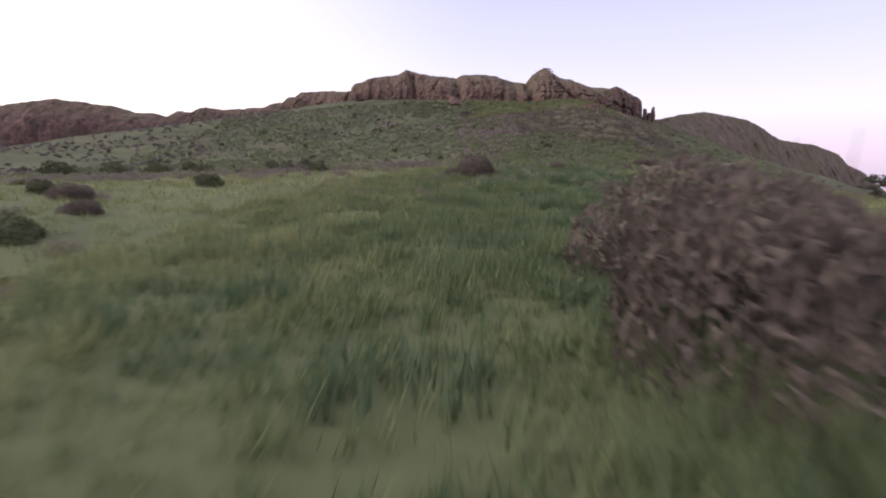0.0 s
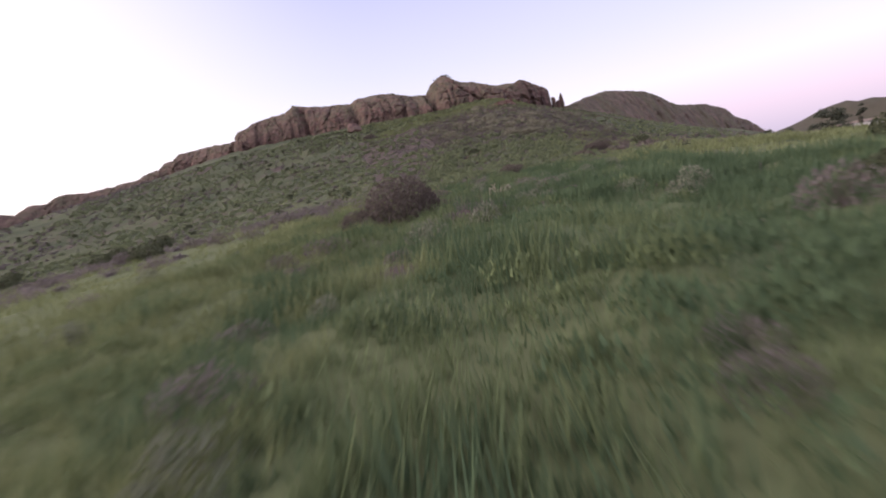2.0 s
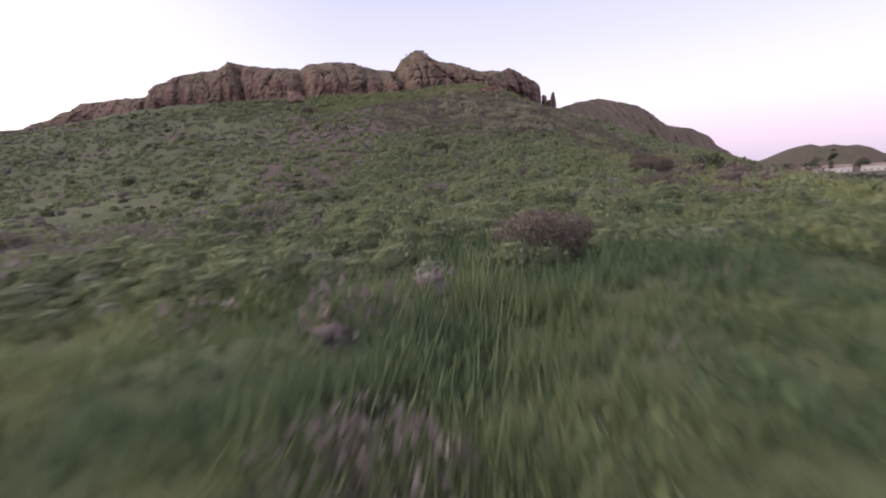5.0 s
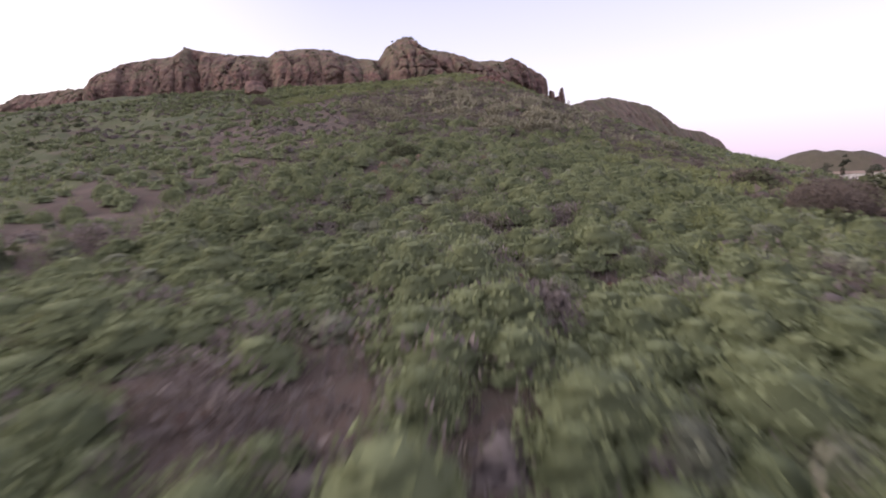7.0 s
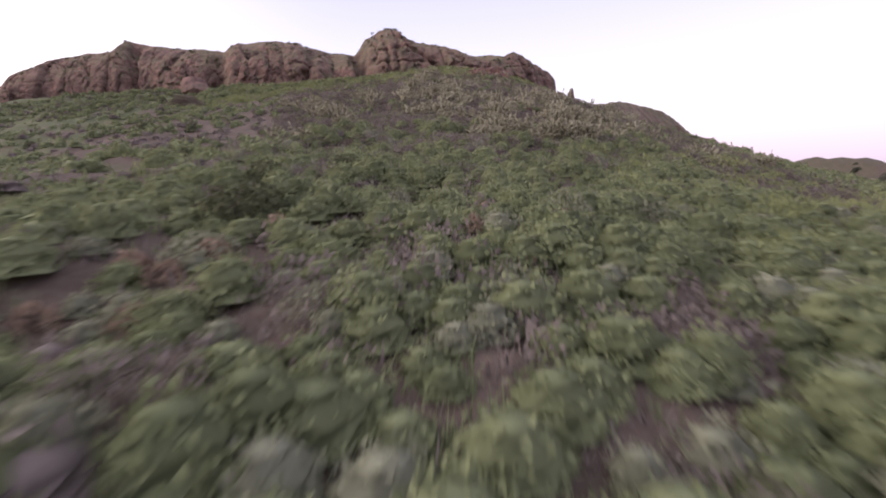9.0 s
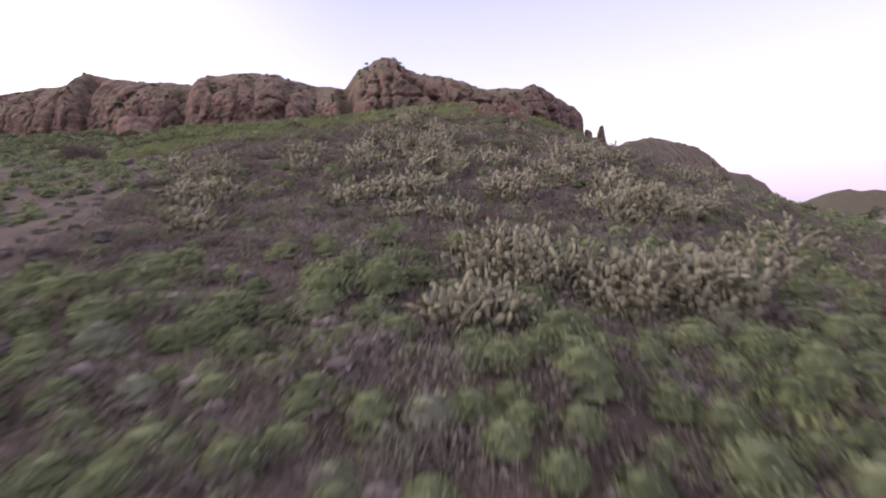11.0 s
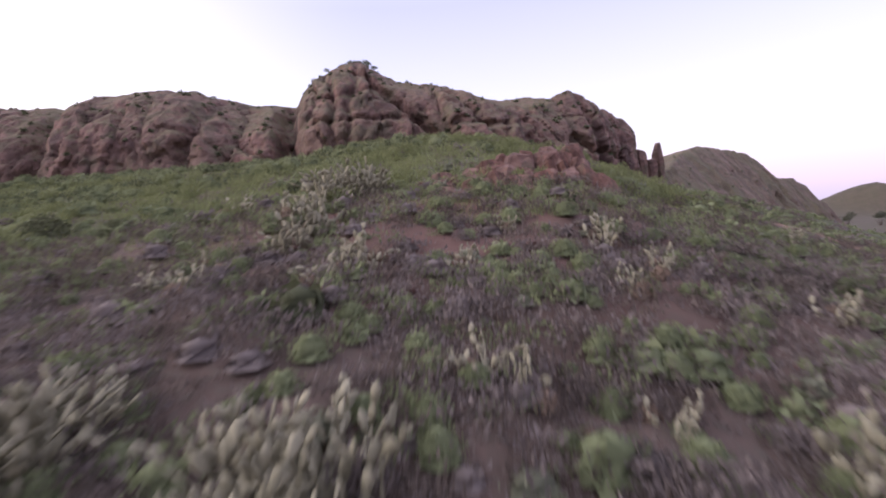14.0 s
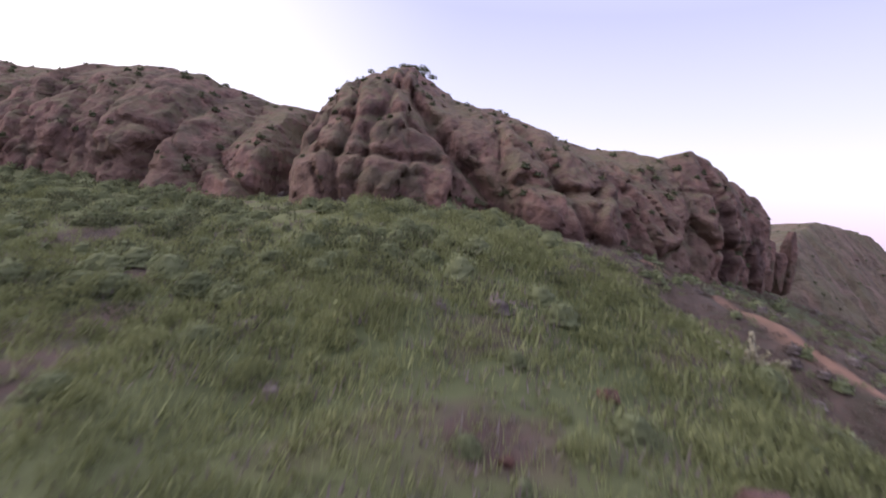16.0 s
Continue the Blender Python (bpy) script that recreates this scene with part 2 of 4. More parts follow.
def rocky(name, dark, light, warm, size=1.0, strength=0.9):
    m, nodes, links, b = material(name, 0.92)
    wide, fine = grain(nodes, links, 0.12 / size, 6), grain(nodes, links, 1.6 / size, 8)
    streak = grain(nodes, links, 0.5 / size, 6, (1.0, 1.0, 0.22))
    c = blend(nodes, links, ramp(nodes, links, streak, 0.38, 0.62), dark, light)
    c = blend(nodes, links, ramp(nodes, links, wide, 0.45, 0.62), c, warm)
    c = blend(nodes, links, ramp(nodes, links, fine, 0.5, 0.75), c, dark)
    lichen = grain(nodes, links, 0.42 / size, 7)
    c = blend(nodes, links, ramp(nodes, links, lichen, 0.52, 0.66), c, blend(nodes, links, 0.55, c, (0.105, 0.098, 0.066)))
    turf = nodes.new("ShaderNodeAttribute")          # grass and lichen that hold on the ledges
    turf.attribute_name = "turf"
    spot = nodes.new("ShaderNodeMath")
    spot.operation = "MULTIPLY"
    links.new(turf.outputs["Fac"], spot.inputs[0])
    links.new(ramp(nodes, links, grain(nodes, links, 0.9, 5), 0.32, 0.55), spot.inputs[1])
    c = blend(nodes, links, spot.outputs[0], c, blend(nodes, links, fine, (0.095, 0.098, 0.050), (0.165, 0.150, 0.085)))
    links.new(c, b.inputs["Base Color"])
    crack = grain(nodes, links, 0.45 / size, kind="ShaderNodeTexVoronoi", stretch=(1.0, 1.0, 0.5))
    add = nodes.new("ShaderNodeMath")
    add.operation = "MULTIPLY_ADD"
    add.inputs[1].default_value = 0.8
    links.new(fine, add.inputs[0])
    links.new(crack, add.inputs[2])
    relief(nodes, links, b, add.outputs[0], strength, 0.6 * size)
    return m


ROCK = rocky("red_rock", (0.082, 0.051, 0.046), (0.218, 0.130, 0.108), (0.165, 0.108, 0.086))
STONE = rocky("stone", (0.078, 0.042, 0.035), (0.185, 0.098, 0.076), (0.215, 0.135, 0.108), 0.25, 1.0)
HILL = rocky("bare_hill", (0.10, 0.072, 0.056), (0.200, 0.138, 0.108), (0.135, 0.112, 0.070), 2.0, 0.8)

SOIL, nodes, links, b = material("hillside", 0.95)
at = nodes.new("ShaderNodeAttribute")
at.attribute_name = "bare"
wide, fine, mid = grain(nodes, links, 0.07, 5), grain(nodes, links, 5.0, 6), grain(nodes, links, 0.6, 6)
grass_c = blend(nodes, links, ramp(nodes, links, wide, 0.35, 0.65), (0.060, 0.070, 0.036), (0.100, 0.106, 0.054))
grass_c = blend(nodes, links, ramp(nodes, links, mid, 0.5, 0.8), grass_c, (0.125, 0.108, 0.068))
fresh = nodes.new("ShaderNodeAttribute")
fresh.attribute_name = "fresh"
grass_c = blend(nodes, links, fresh.outputs["Fac"], grass_c, blend(nodes, links, ramp(nodes, links, wide, 0.35, 0.65), (0.088, 0.102, 0.047), (0.142, 0.150, 0.070)))
soil_c = blend(nodes, links, ramp(nodes, links, mid, 0.35, 0.65), (0.064, 0.046, 0.038), (0.124, 0.088, 0.073))
soil_c = blend(nodes, links, ramp(nodes, links, fine, 0.45, 0.7), soil_c, (0.088, 0.074, 0.060))
for stain, tint in (("red_earth", (0.175, 0.096, 0.078)), ("worn_path", (0.29, 0.170, 0.118))):
    mark = nodes.new("ShaderNodeAttribute")
    mark.attribute_name = stain
    soil_c = blend(nodes, links, mark.outputs["Fac"], soil_c, blend(nodes, links, ramp(nodes, links, mid, 0.3, 0.7), tint, tuple(v * 0.75 for v in tint)))
edge = nodes.new("ShaderNodeMath")
edge.operation = "MULTIPLY_ADD"
edge.inputs[1].default_value, edge.inputs[2].default_value = 0.5, -0.25
links.new(mid, edge.inputs[0])
soft_edge = nodes.new("ShaderNodeMath")
links.new(edge.outputs[0], soft_edge.inputs[0])
links.new(at.outputs["Fac"], soft_edge.inputs[1])
links.new(blend(nodes, links, ramp(nodes, links, soft_edge.outputs[0], 0.3, 0.6), grass_c, soil_c), b.inputs["Base Color"])
relief(nodes, links, b, fine, 0.5, 0.08)

GRASS = leafy("grass_blades", (0.098, 0.128, 0.060), (0.224, 0.258, 0.122))
# darker copy of the grass: shade painted in, mostly away from the glow
SHADED = leafy("shaded_grass_blades", (0.068, 0.106, 0.054), (0.158, 0.206, 0.106))
LEAF = leafy("green_leaves", (0.112, 0.132, 0.068), (0.272, 0.294, 0.158))
MEADOW = leafy("meadow_blades", (0.130, 0.146, 0.064), (0.300, 0.315, 0.150))
SAGE = leafy("sage_leaves", (0.12, 0.125, 0.082), (0.29, 0.292, 0.205))
TWIG = leafy("dry_twigs", (0.074, 0.058, 0.049), (0.222, 0.176, 0.148))
DRY = leafy("grey_brush", (0.110, 0.090, 0.084), (0.285, 0.235, 0.215))
PAD = leafy("cactus_pads", (0.135, 0.124, 0.082), (0.380, 0.345, 0.246), tone=0.2, through_leaf=0.1)
BARK = leafy("bark", (0.05, 0.035, 0.028), (0.10, 0.075, 0.06), through_leaf=0.0)
FAR = leafy("far_scrub", (0.055, 0.060, 0.042), (0.11, 0.112, 0.078))


# ---- building blocks ----
def mesh_of(name, verts, faces, mat, smooth=False):
    """A mesh from numpy arrays: verts n x 3, faces m x 3 or m x 4."""
    me = bpy.data.meshes.new(name)
    verts, faces = np.asarray(verts, np.float32), np.asarray(faces, np.int32)
    k = faces.shape[1]
    me.vertices.add(len(verts))
    me.vertices.foreach_set("co", verts.ravel())
    me.loops.add(faces.size)
    me.loops.foreach_set("vertex_index", faces.ravel())
    me.polygons.add(len(faces))
    me.polygons.foreach_set("loop_start", np.arange(0, faces.size, k, dtype=np.int32))
    if smooth:
        me.polygons.foreach_set("use_smooth", np.ones(len(faces), dtype=bool))
    me.materials.append(mat)
    me.update(calc_edges=True)
    return me


def sheet(nx, ny):
    """Quads of a grid with nx columns and ny rows of vertices, row by row."""
    i = np.arange(nx - 1)[None, :] + nx * np.arange(ny - 1)[:, None]
    return np.stack([i, i + 1, i + 1 + nx, i + nx], axis=-1).reshape(-1, 4)


def part(name, me, parent, label=""):
    ob = new(name, me)
    ob.parent = parent
    return tagged(ob, label) if label else ob


def thing(name, place, label, category, group="", turn=0.0, size=1.0):
    ob = new(name)
    ob.matrix_basis = Matrix.LocRotScale(place, Euler((0, 0, turn)), (size, size, size))
    return tagged(ob, label, category, group)


# ---- ground ----
def spread(stops):
    """Grid lines: (from, to, spacing) one after another."""
    got = [np.arange(a, c, s) for a, c, s in stops] + [[stops[-1][1]]]
    return np.concatenate(got)


gx = spread([(-4000, -1000, 600), (-1000, -200, 80), (-200, -60, 4), (-60, -14, 1.2), (-14, 66, 0.55), (66, 110, 1.4), (110, 260, 5), (260, 1240, 28), (1240, 4000, 460)])
gy = spread([(-3000, -300, 450), (-300, -12, 24), (-12, 190, 0.6), (190, 260, 3), (260, 1060, 28), (1060, 4600, 590)])
X, Y = np.meshgrid(gx, gy)
Z = ground_z(X, Y)
ground_me = mesh_of("ground", np.stack([X, Y, Z], -1).reshape(-1, 3), sheet(len(gx), len(gy)), SOIL, True)
bare = ground_me.attributes.new("bare", "FLOAT", "POINT")
bare.data.foreach_set("value", cover(X, Y).astype(np.float32).ravel())
worn = ground_me.attributes.new("worn_path", "FLOAT", "POINT")
worn.data.foreach_set("value", (1 - step(0.3, 0.95, off_line(TRAIL, X, Y) + fbm(X / 1.3, Y / 1.3, 18) * 0.35)).astype(np.float32).ravel())
fresh_turf = ground_me.attributes.new("fresh", "FLOAT", "POINT")
fresh_turf.data.foreach_set("value", np.maximum(1 - step(46, 70, Y + 0.3 * X), step(150, 157, Y) * step(6, 16, X) * (1 - step(52, 58, X))).astype(np.float32).ravel())
red = ground_me.attributes.new("red_earth", "FLOAT", "POINT")
red.data.foreach_set("value", (np.exp(-((X - 44) / 9) ** 2 - ((Y - 149) / 6) ** 2) * np.clip(0.7 + fbm(X / 2.0, Y / 2.0, 14) * 1.2, 0, 1)).astype(np.float32).ravel())
ground = tagged(new("ground", ground_me), "grassy hillside with bare reddish soil patches", "ground", kind="structure")


# ---- rock walls ----
def facets(u, v, seed):
    """Uneven blocks on a face: how far each stands out, with its own tilt, and the cracks between them."""
    iu, iv = np.floor(u), np.floor(v)
    best, second, out_ = np.full(u.shape, 9.0), np.full(u.shape, 9.0), np.zeros(u.shape)
    for du in (-1, 0, 1):
        for dv in (-1, 0, 1):
            cu, cv = iu + du, iv + dv
            px, pv = cu + 0.1 + 0.8 * lattice(cu, cv, seed), cv + 0.1 + 0.8 * lattice(cu, cv, seed + 1)
            d = np.hypot(u - px, v - pv)
            height = (lattice(cu, cv, seed + 2) - 0.5) + (u - px) * (lattice(cu, cv, seed + 3) - 0.5) * 1.3 + (v - pv) * (lattice(cu, cv, seed + 4) - 0.35) * 0.9
            nearer = d < best
            second = np.where(nearer, best, np.minimum(second, d))
            out_ = np.where(nearer, height, out_)
            best = np.where(nearer, d, best)
    return out_, np.exp(-((second - best) / 0.055) ** 2)


def rock_wall(name, knots, label, mat, step_x, rows, gullies=(), benches=(), rough=1.0, back=45.0, seed=0, lean=2.6, block=1.0, grassy=0.55):
    """A cliff: knots are (x, foot y, rim y, rim z); gullies are (x, width, depth, lean)."""
    k = np.array(knots, float)
    xs = np.arange(k[0, 0], k[-1, 0], step_x)
    foot, rim = line(k[:, 0], k[:, 1], xs), line(k[:, 0], k[:, 2], xs)
    top = np.interp(xs, k[:, 0], k[:, 3]) + fbm(xs / 2.2, xs * 0 + seed, seed + 5, 4) * 0.4 * rough
    low = land(xs, foot) - 2.5
    v = np.linspace(0, 1, rows)[:, None]
    zz = low + (top - low) * v
    warp = xs[None, :] + fbm(xs[None, :] / 6.0, zz / 6.0, seed + 1) * 2.0
    big, gap = facets(warp / (4.4 * block), zz / (11.0 * block) + xs[None, :] * 0.03, seed + 20)
    fine_, split_ = facets(warp / (1.7 * block) + 7.7, zz / (3.4 * block), seed + 40)
    chips, crack_ = facets(warp / (0.75 * block) + 3.1, zz / (1.1 * block) + fbm(warp / 2.0, zz / 2.0, seed + 15) * 0.8, seed + 60)
    yy = foot + (rim - foot) * v ** lean
    beds = fbm(zz / 1.1 + warp * 0.03, warp / 24.0, seed + 13, 4)
    out_y = big * 1.35 * block - gap * 0.6 + fine_ * 0.42 * block - split_ * 0.34 + chips * 0.26 * block - crack_ * 0.14 + fbm(warp / 0.8, zz / 0.8, seed + 6, 3) * 0.35 + beds * 0.35 + fbm(warp / 13.0, zz / 22.0, seed + 7, 3) * 1.8
    for bx, bz, bw in benches:
        out_y = out_y + 1.0 * np.exp(-((xs[None, :] - bx) / bw) ** 4) * (1 - step(bz - 0.1, bz + 0.35, zz + fbm(xs[None, :] / 1.5, xs[None, :] * 0, seed + 12) * 0.3)) - 0.7 * np.exp(-((xs[None, :] - bx) / bw) ** 4 - ((zz - bz - 0.5) / 0.22) ** 2)
    for gx0, gw, gd, gl in gullies:
        out_y = out_y - gd * np.exp(-((xs[None, :] + (zz - 38) * gl + fbm(zz / 2.5, zz * 0 + gx0, seed + 3) * 0.8 - gx0) / gw) ** 2)
    yy = yy - out_y * rough * np.clip(np.minimum(1.0, (1.06 - v) * 4), 0.25, 1)
    face = np.stack([np.broadcast_to(xs, yy.shape) + fbm(xs[None, :] / 2.0, zz / 2.0, seed + 8, 3) * 0.4 * rough, yy, zz + fbm(xs[None, :] / 1.7, zz / 1.7, seed + 9, 3) * 0.3 * rough], -1)
    strips = [face]
    for d in (1.5, 4, 8, 14, 24, back):
        bx = np.stack([xs, face[-1, :, 1] + d, top - 0.04 * d + fbm(xs / 3.0, xs * 0 + d, seed + 11) * 0.6 * rough - max(0, d - 20) * 0.25], -1)
        strips.append(bx[None])
    grid = np.concatenate(strips, 0)
    me = mesh_of(name, grid.reshape(-1, 3), sheet(len(xs), grid.shape[0]), mat, False)
    dz, dy = np.gradient(grid[:, :, 2], axis=0), np.gradient(grid[:, :, 1], axis=0)
    flat = grassy * step(0.55, 1.3, dy / (np.abs(dz) + 1e-3)) * np.clip(0.75 + fbm(grid[:, :, 0] / 4.0, grid[:, :, 2] / 3.0, seed + 17) * 1.6, 0, 1)
    flat[rows:] = grassy * np.clip(1.2 + fbm(grid[rows:, :, 0] / 3.0, grid[rows:, :, 1] / 3.0, seed + 18), 0, 1)
    turf = me.attributes.new("turf", "FLOAT", "POINT")
    turf.data.foreach_set("value", flat.astype(np.float32).ravel())
    return tagged(new(name, me), label, "cliff", kind="structure")


MESA = [(-116, 219, 232, 28), (-112, 222, 233, 29.6), (-104, 226, 237, 29.6), (-95, 230, 241, 31.3), (-88, 231, 243, 32.3), (-83, 231, 243, 34.6), (-80, 231, 243, 35.4), (-77.5, 231, 243, 35.6), (-76, 231, 243, 37.8), (-71, 230, 241, 38.4), (-69, 229, 240, 40),
        (-63, 228, 239, 40.8), (-52, 219, 229, 39.8), (-44, 210, 222, 38.6), (-41, 208, 218, 38.4), (-39.6, 207, 217, 40.9), (-37, 205, 215, 41.3), (-31, 204, 215, 44), (-24, 202.5, 214, 44.9), (-20.5, 201, 214, 45.4), (-16.8, 200, 213, 47.7), (-9.5, 197, 209, 45.4), (-4, 194, 207.5, 44.5),
        (3, 190.5, 205.5, 44.0), (4.4, 190, 205, 43.6), (6.5, 189, 204, 44.6), (13, 187, 201.5, 44.8), (19.5, 185, 199, 44.1), (24.5, 183.5, 199, 42.9), (28.3, 182, 198, 42.2), (32, 181, 198, 42.2), (33, 180.5, 198, 43.6), (34.4, 180, 199, 45.8), (38, 179.5, 201, 48.0),
        (40.4, 179.5, 202, 48.8), (42.8, 179.5, 200, 46.8), (44.5, 179, 199, 45.3), (50.5, 178, 194.5, 43.0), (54, 178.5, 192.5, 41.3), (58, 179.5, 190, 40.1), (62, 181, 188, 39.9), (64.4, 182, 188, 40.6), (69.6, 186, 191, 39.7), (73, 189, 192.5, 38.6), (77, 193.5, 195, 37.7), (78.4, 195.5, 196.5, 35.4), (79.5, 198, 199, 33.4)]
rock_wall("cliff_mesa", MESA, "reddish brown rock cliff with cracks and ledges", ROCK, 0.23, 70,
          [(31.6, 1.1, 5.5, 0.1), (27, 2.2, 2.0, 0.0), (43.6, 0.7, 2.4, 0.75), (5, 1.6, 3.0, 0.1), (-41, 1.0, 4, 0.0), (36.6, 0.3, 1.6, 0.03), (38.6, 0.3, 1.2, -0.2), (-12.6, 1.1, 4.2, 0.2), (50.2, 0.5, 1.3, 0.5), (22.5, 0.8, 1.6, -0.2), (56, 0.6, 1.4, 0.1), (66, 0.7, 1.5, 0.1)], [(39, 35.3, 6.0), (52, 34.5, 3.0)], seed=11)
LEFT_MESA = [(-240, 160, 172, 15), (-215, 168, 180, 19), (-190, 176, 189, 21), (-174, 183, 197, 21.8), (-167, 187, 200, 24), (-159, 191, 204, 26.2), (-150, 196, 209, 26.2), (-142, 202, 215, 25.6), (-137, 205, 218, 23.9), (-130, 209, 222, 24.6), (-125, 213, 226, 23.6), (-122, 215, 228, 26.6), (-116, 219, 232, 27.2), (-113, 221, 234, 29.4)]
rock_wall("cliff_far_mesa", LEFT_MESA, "low dark rock band along the distant ridge", ROCK, 0.6, 26, seed=31)
RIGHT_HILL = [(78, 198, 206, 30.5), (88, 201, 207, 31.8), (94, 204, 211, 33.4), (107, 210, 226, 37.6), (121, 218, 241, 41.2), (131, 224, 250, 43.8), (142, 231, 257, 44.2), (157, 240, 266, 44.4), (166, 245, 272, 44.6), (176, 249, 279, 43.8), (187, 257, 286, 42.0), (196, 262, 292, 39.2), (208, 272, 302, 38.2), (224, 284, 316, 39.4), (265, 316, 348, 41.6),
              (296, 342, 374, 41.6), (312, 356, 384, 39.6), (330, 370, 395, 33), (356, 392, 410, 29), (385, 420, 430, 23), (420, 440, 450, 12), (460, 462, 470, 2)]
rock_wall("cliff_side_hill", RIGHT_HILL, "bare brown rounded hill beside the mesa", HILL, 1.2, 26, seed=51, rough=1.0, lean=1.2, back=80, block=1.5, grassy=0.4)

# ---- plants: templates ----
rng = np.random.default_rng(7)


def leaves(n, r, h, leaf, rng, fill=0.35, upright=0.0, slim=0.6):
    """Small leaf blades over a lumpy dome: verts, triangles (two a leaf, as a bent rhomb)."""
    lob = rng.normal(size=(7, 3))
    lob[:, 2] = np.abs(lob[:, 2])
    lob /= np.linalg.norm(lob, axis=1)[:, None]
    d = rng.normal(size=(n, 3))
    d[:, 2] = np.abs(d[:, 2]) * 0.9
    d /= np.linalg.norm(d, axis=1)[:, None]
    lump = 0.80 + 0.26 * np.max(np.clip(d @ lob.T, 0, 1) ** 6, axis=1)
    rad = lump * (1 - fill * rng.random(n) ** 2)
    c = d * rad[:, None] * np.array([r, r, h])
    a = rng.normal(size=(n, 3)) + d * 0.5
    a[:, 2] += upright * 3
    a /= np.linalg.norm(a, axis=1)[:, None]
    facing = rng.normal(size=(n, 3)) if slim < 0.4 else d + np.array([0, 0, 0.35])
    s = np.cross(facing, a) + rng.normal(size=(n, 3)) * 0.28
    s /= np.linalg.norm(s, axis=1)[:, None] + 1e-9
    L = leaf * (0.6 + 0.8 * rng.random(n))[:, None]
    v = np.stack([c - a * L * 0.5, c + s * L * slim * 0.5, c + a * L * 0.5, c - s * L * slim * 0.5], 1).reshape(-1, 3)
    v[:, 2] = np.maximum(v[:, 2], -0.04)
    i = np.arange(n)[:, None] * 4
    return v, np.concatenate([i + [0, 1, 2], i + [0, 2, 3]], 1).reshape(-1, 3)


def cheap(n, r, h, leaf, rng, fill=0.35, upright=0.0, slim=0.8, core=1):
    """The same with one triangle a leaf, for plants that are joined by the hundred."""
    v, f = leaves(n, r, h, leaf, rng, fill, upright, slim)
    v = v.reshape(-1, 4, 3)[:, (1, 2, 3)].reshape(-1, 3)
    f = np.arange(len(v)).reshape(-1, 3)
    if core:                                    # solid dome added inside to block light, so the sides shade darker
        ring = [(0.86, 0.02), (0.74, 0.46), (0.40, 0.74)] if core == 1 else [(0.80, 0.03), (0.56, 0.55)]
        n_ring, top_at = len(ring), 0.82 if core == 1 else 0.78
        cv = [(math.cos(k * 1.0472 + q) * w * r * (0.9 + 0.2 * rng.random()), math.sin(k * 1.0472 + q) * w * r * (0.9 + 0.2 * rng.random()), u * h) for q, (w, u) in enumerate(ring) for k in range(6)] + [(0, 0, top_at * h)]
        cf = []
        for q in range(n_ring - 1):
            for k in range(6):
                a0, a1 = q * 6 + k, q * 6 + (k + 1) % 6
                cf += [(a0, a1, a1 + 6), (a0, a1 + 6, a0 + 6)]
        last = 6 * (n_ring - 1)
        cf += [(last + k, last + (k + 1) % 6, last + 6) for k in range(6)]
        f = np.concatenate([f, np.array(cf) + len(v)])
        v = np.concatenate([v, np.array(cv)])
    return v, f


def stems(n, r, h, thick, rng, forks=3):
    """Thin bent twigs that fan out from the foot, with forks: three-sided tapering tubes."""
    V, F = [], []

    def tube(pts, w):
        base = sum(len(q) for q in V)
        for j, p in enumerate(pts):
            wj = w * (1 - 0.75 * j / (len(pts) - 1))
            for k in range(3):
                t = k * 2.0944
                V.append(np.array([[p[0] + wj * math.cos(t), p[1] + wj * math.sin(t), p[2]]]))
        for j in range(len(pts) - 1):
            for k in range(3):
                a0, a1 = base + 3 * j + k, base + 3 * j + (k + 1) % 3
                F.append((a0, a1, a1 + 3))
                F.append((a0, a1 + 3, a0 + 3))

    for _ in range(n):
        az, spread_ = rng.random() * 6.283, rng.random() ** 0.6
        tip = np.array([math.cos(az) * r * spread_, math.sin(az) * r * spread_, h * (0.5 + 0.35 * rng.random()) * (1.1 - 0.45 * spread_)])
        mid = tip * np.array([0.42, 0.42, 0.5]) + rng.normal(size=3) * 0.06 * r
        foot = np.array([math.cos(az) * 0.07 * r, math.sin(az) * 0.07 * r, -0.05])
        tube([foot, mid, tip], thick)
        for _ in range(forks):
            u = 0.3 + 0.6 * rng.random()
            start = mid + (tip - mid) * u
            tube([start, start + (rng.normal(size=3) * 0.16 + np.array([0, 0, 0.12])) * r], thick * 0.5)
    return np.concatenate(V), np.array(F)


def shrub_kind(name, variants, label, category, group, leaf_mat, stem_mat, n, r, h, leaf, upright=0.0, twigs=9, thick=0.012, forks=2, slim=0.6):
    made = []
    for k in range(variants):
        local = np.random.default_rng(100 + k + len(name) * 7)
        root = thing(name, (0, 0, -400), label, category, group)
        sv, sf = stems(twigs, r * 0.9, h * 0.95, thick, local, forks)
        part("woody_base", mesh_of("woody_base", sv, sf, stem_mat), root)
        if n:
            lv, lf = cheap(n, r, h, leaf * 1.15, local, upright=upright, slim=slim * 1.2, core=int(leaf_mat is LEAF))
            part("foliage", mesh_of("foliage", lv, lf, leaf_mat), root)
        made.append(root)
    return made


def plant(kind, x, y, size, rng, sink=0.03):
    """A copy of one of the kind, rooted in the ground."""
    src = kind[int(rng.integers(len(kind)))]
    z = float(ground_z(x, y)[0]) - sink
    ob = copy_thing(src, pose(x, y, z, 0, 0, float(rng.random() * 360)))
    ob.scale = (size * (0.85 + 0.3 * rng.random()), size * (0.85 + 0.3 * rng.random()), size * (0.8 + 0.35 * rng.random()))
    return ob


def clear(kind):
    for root in kind:
        for o in (*root.children_recursive, root):
            bpy.data.objects.remove(o)


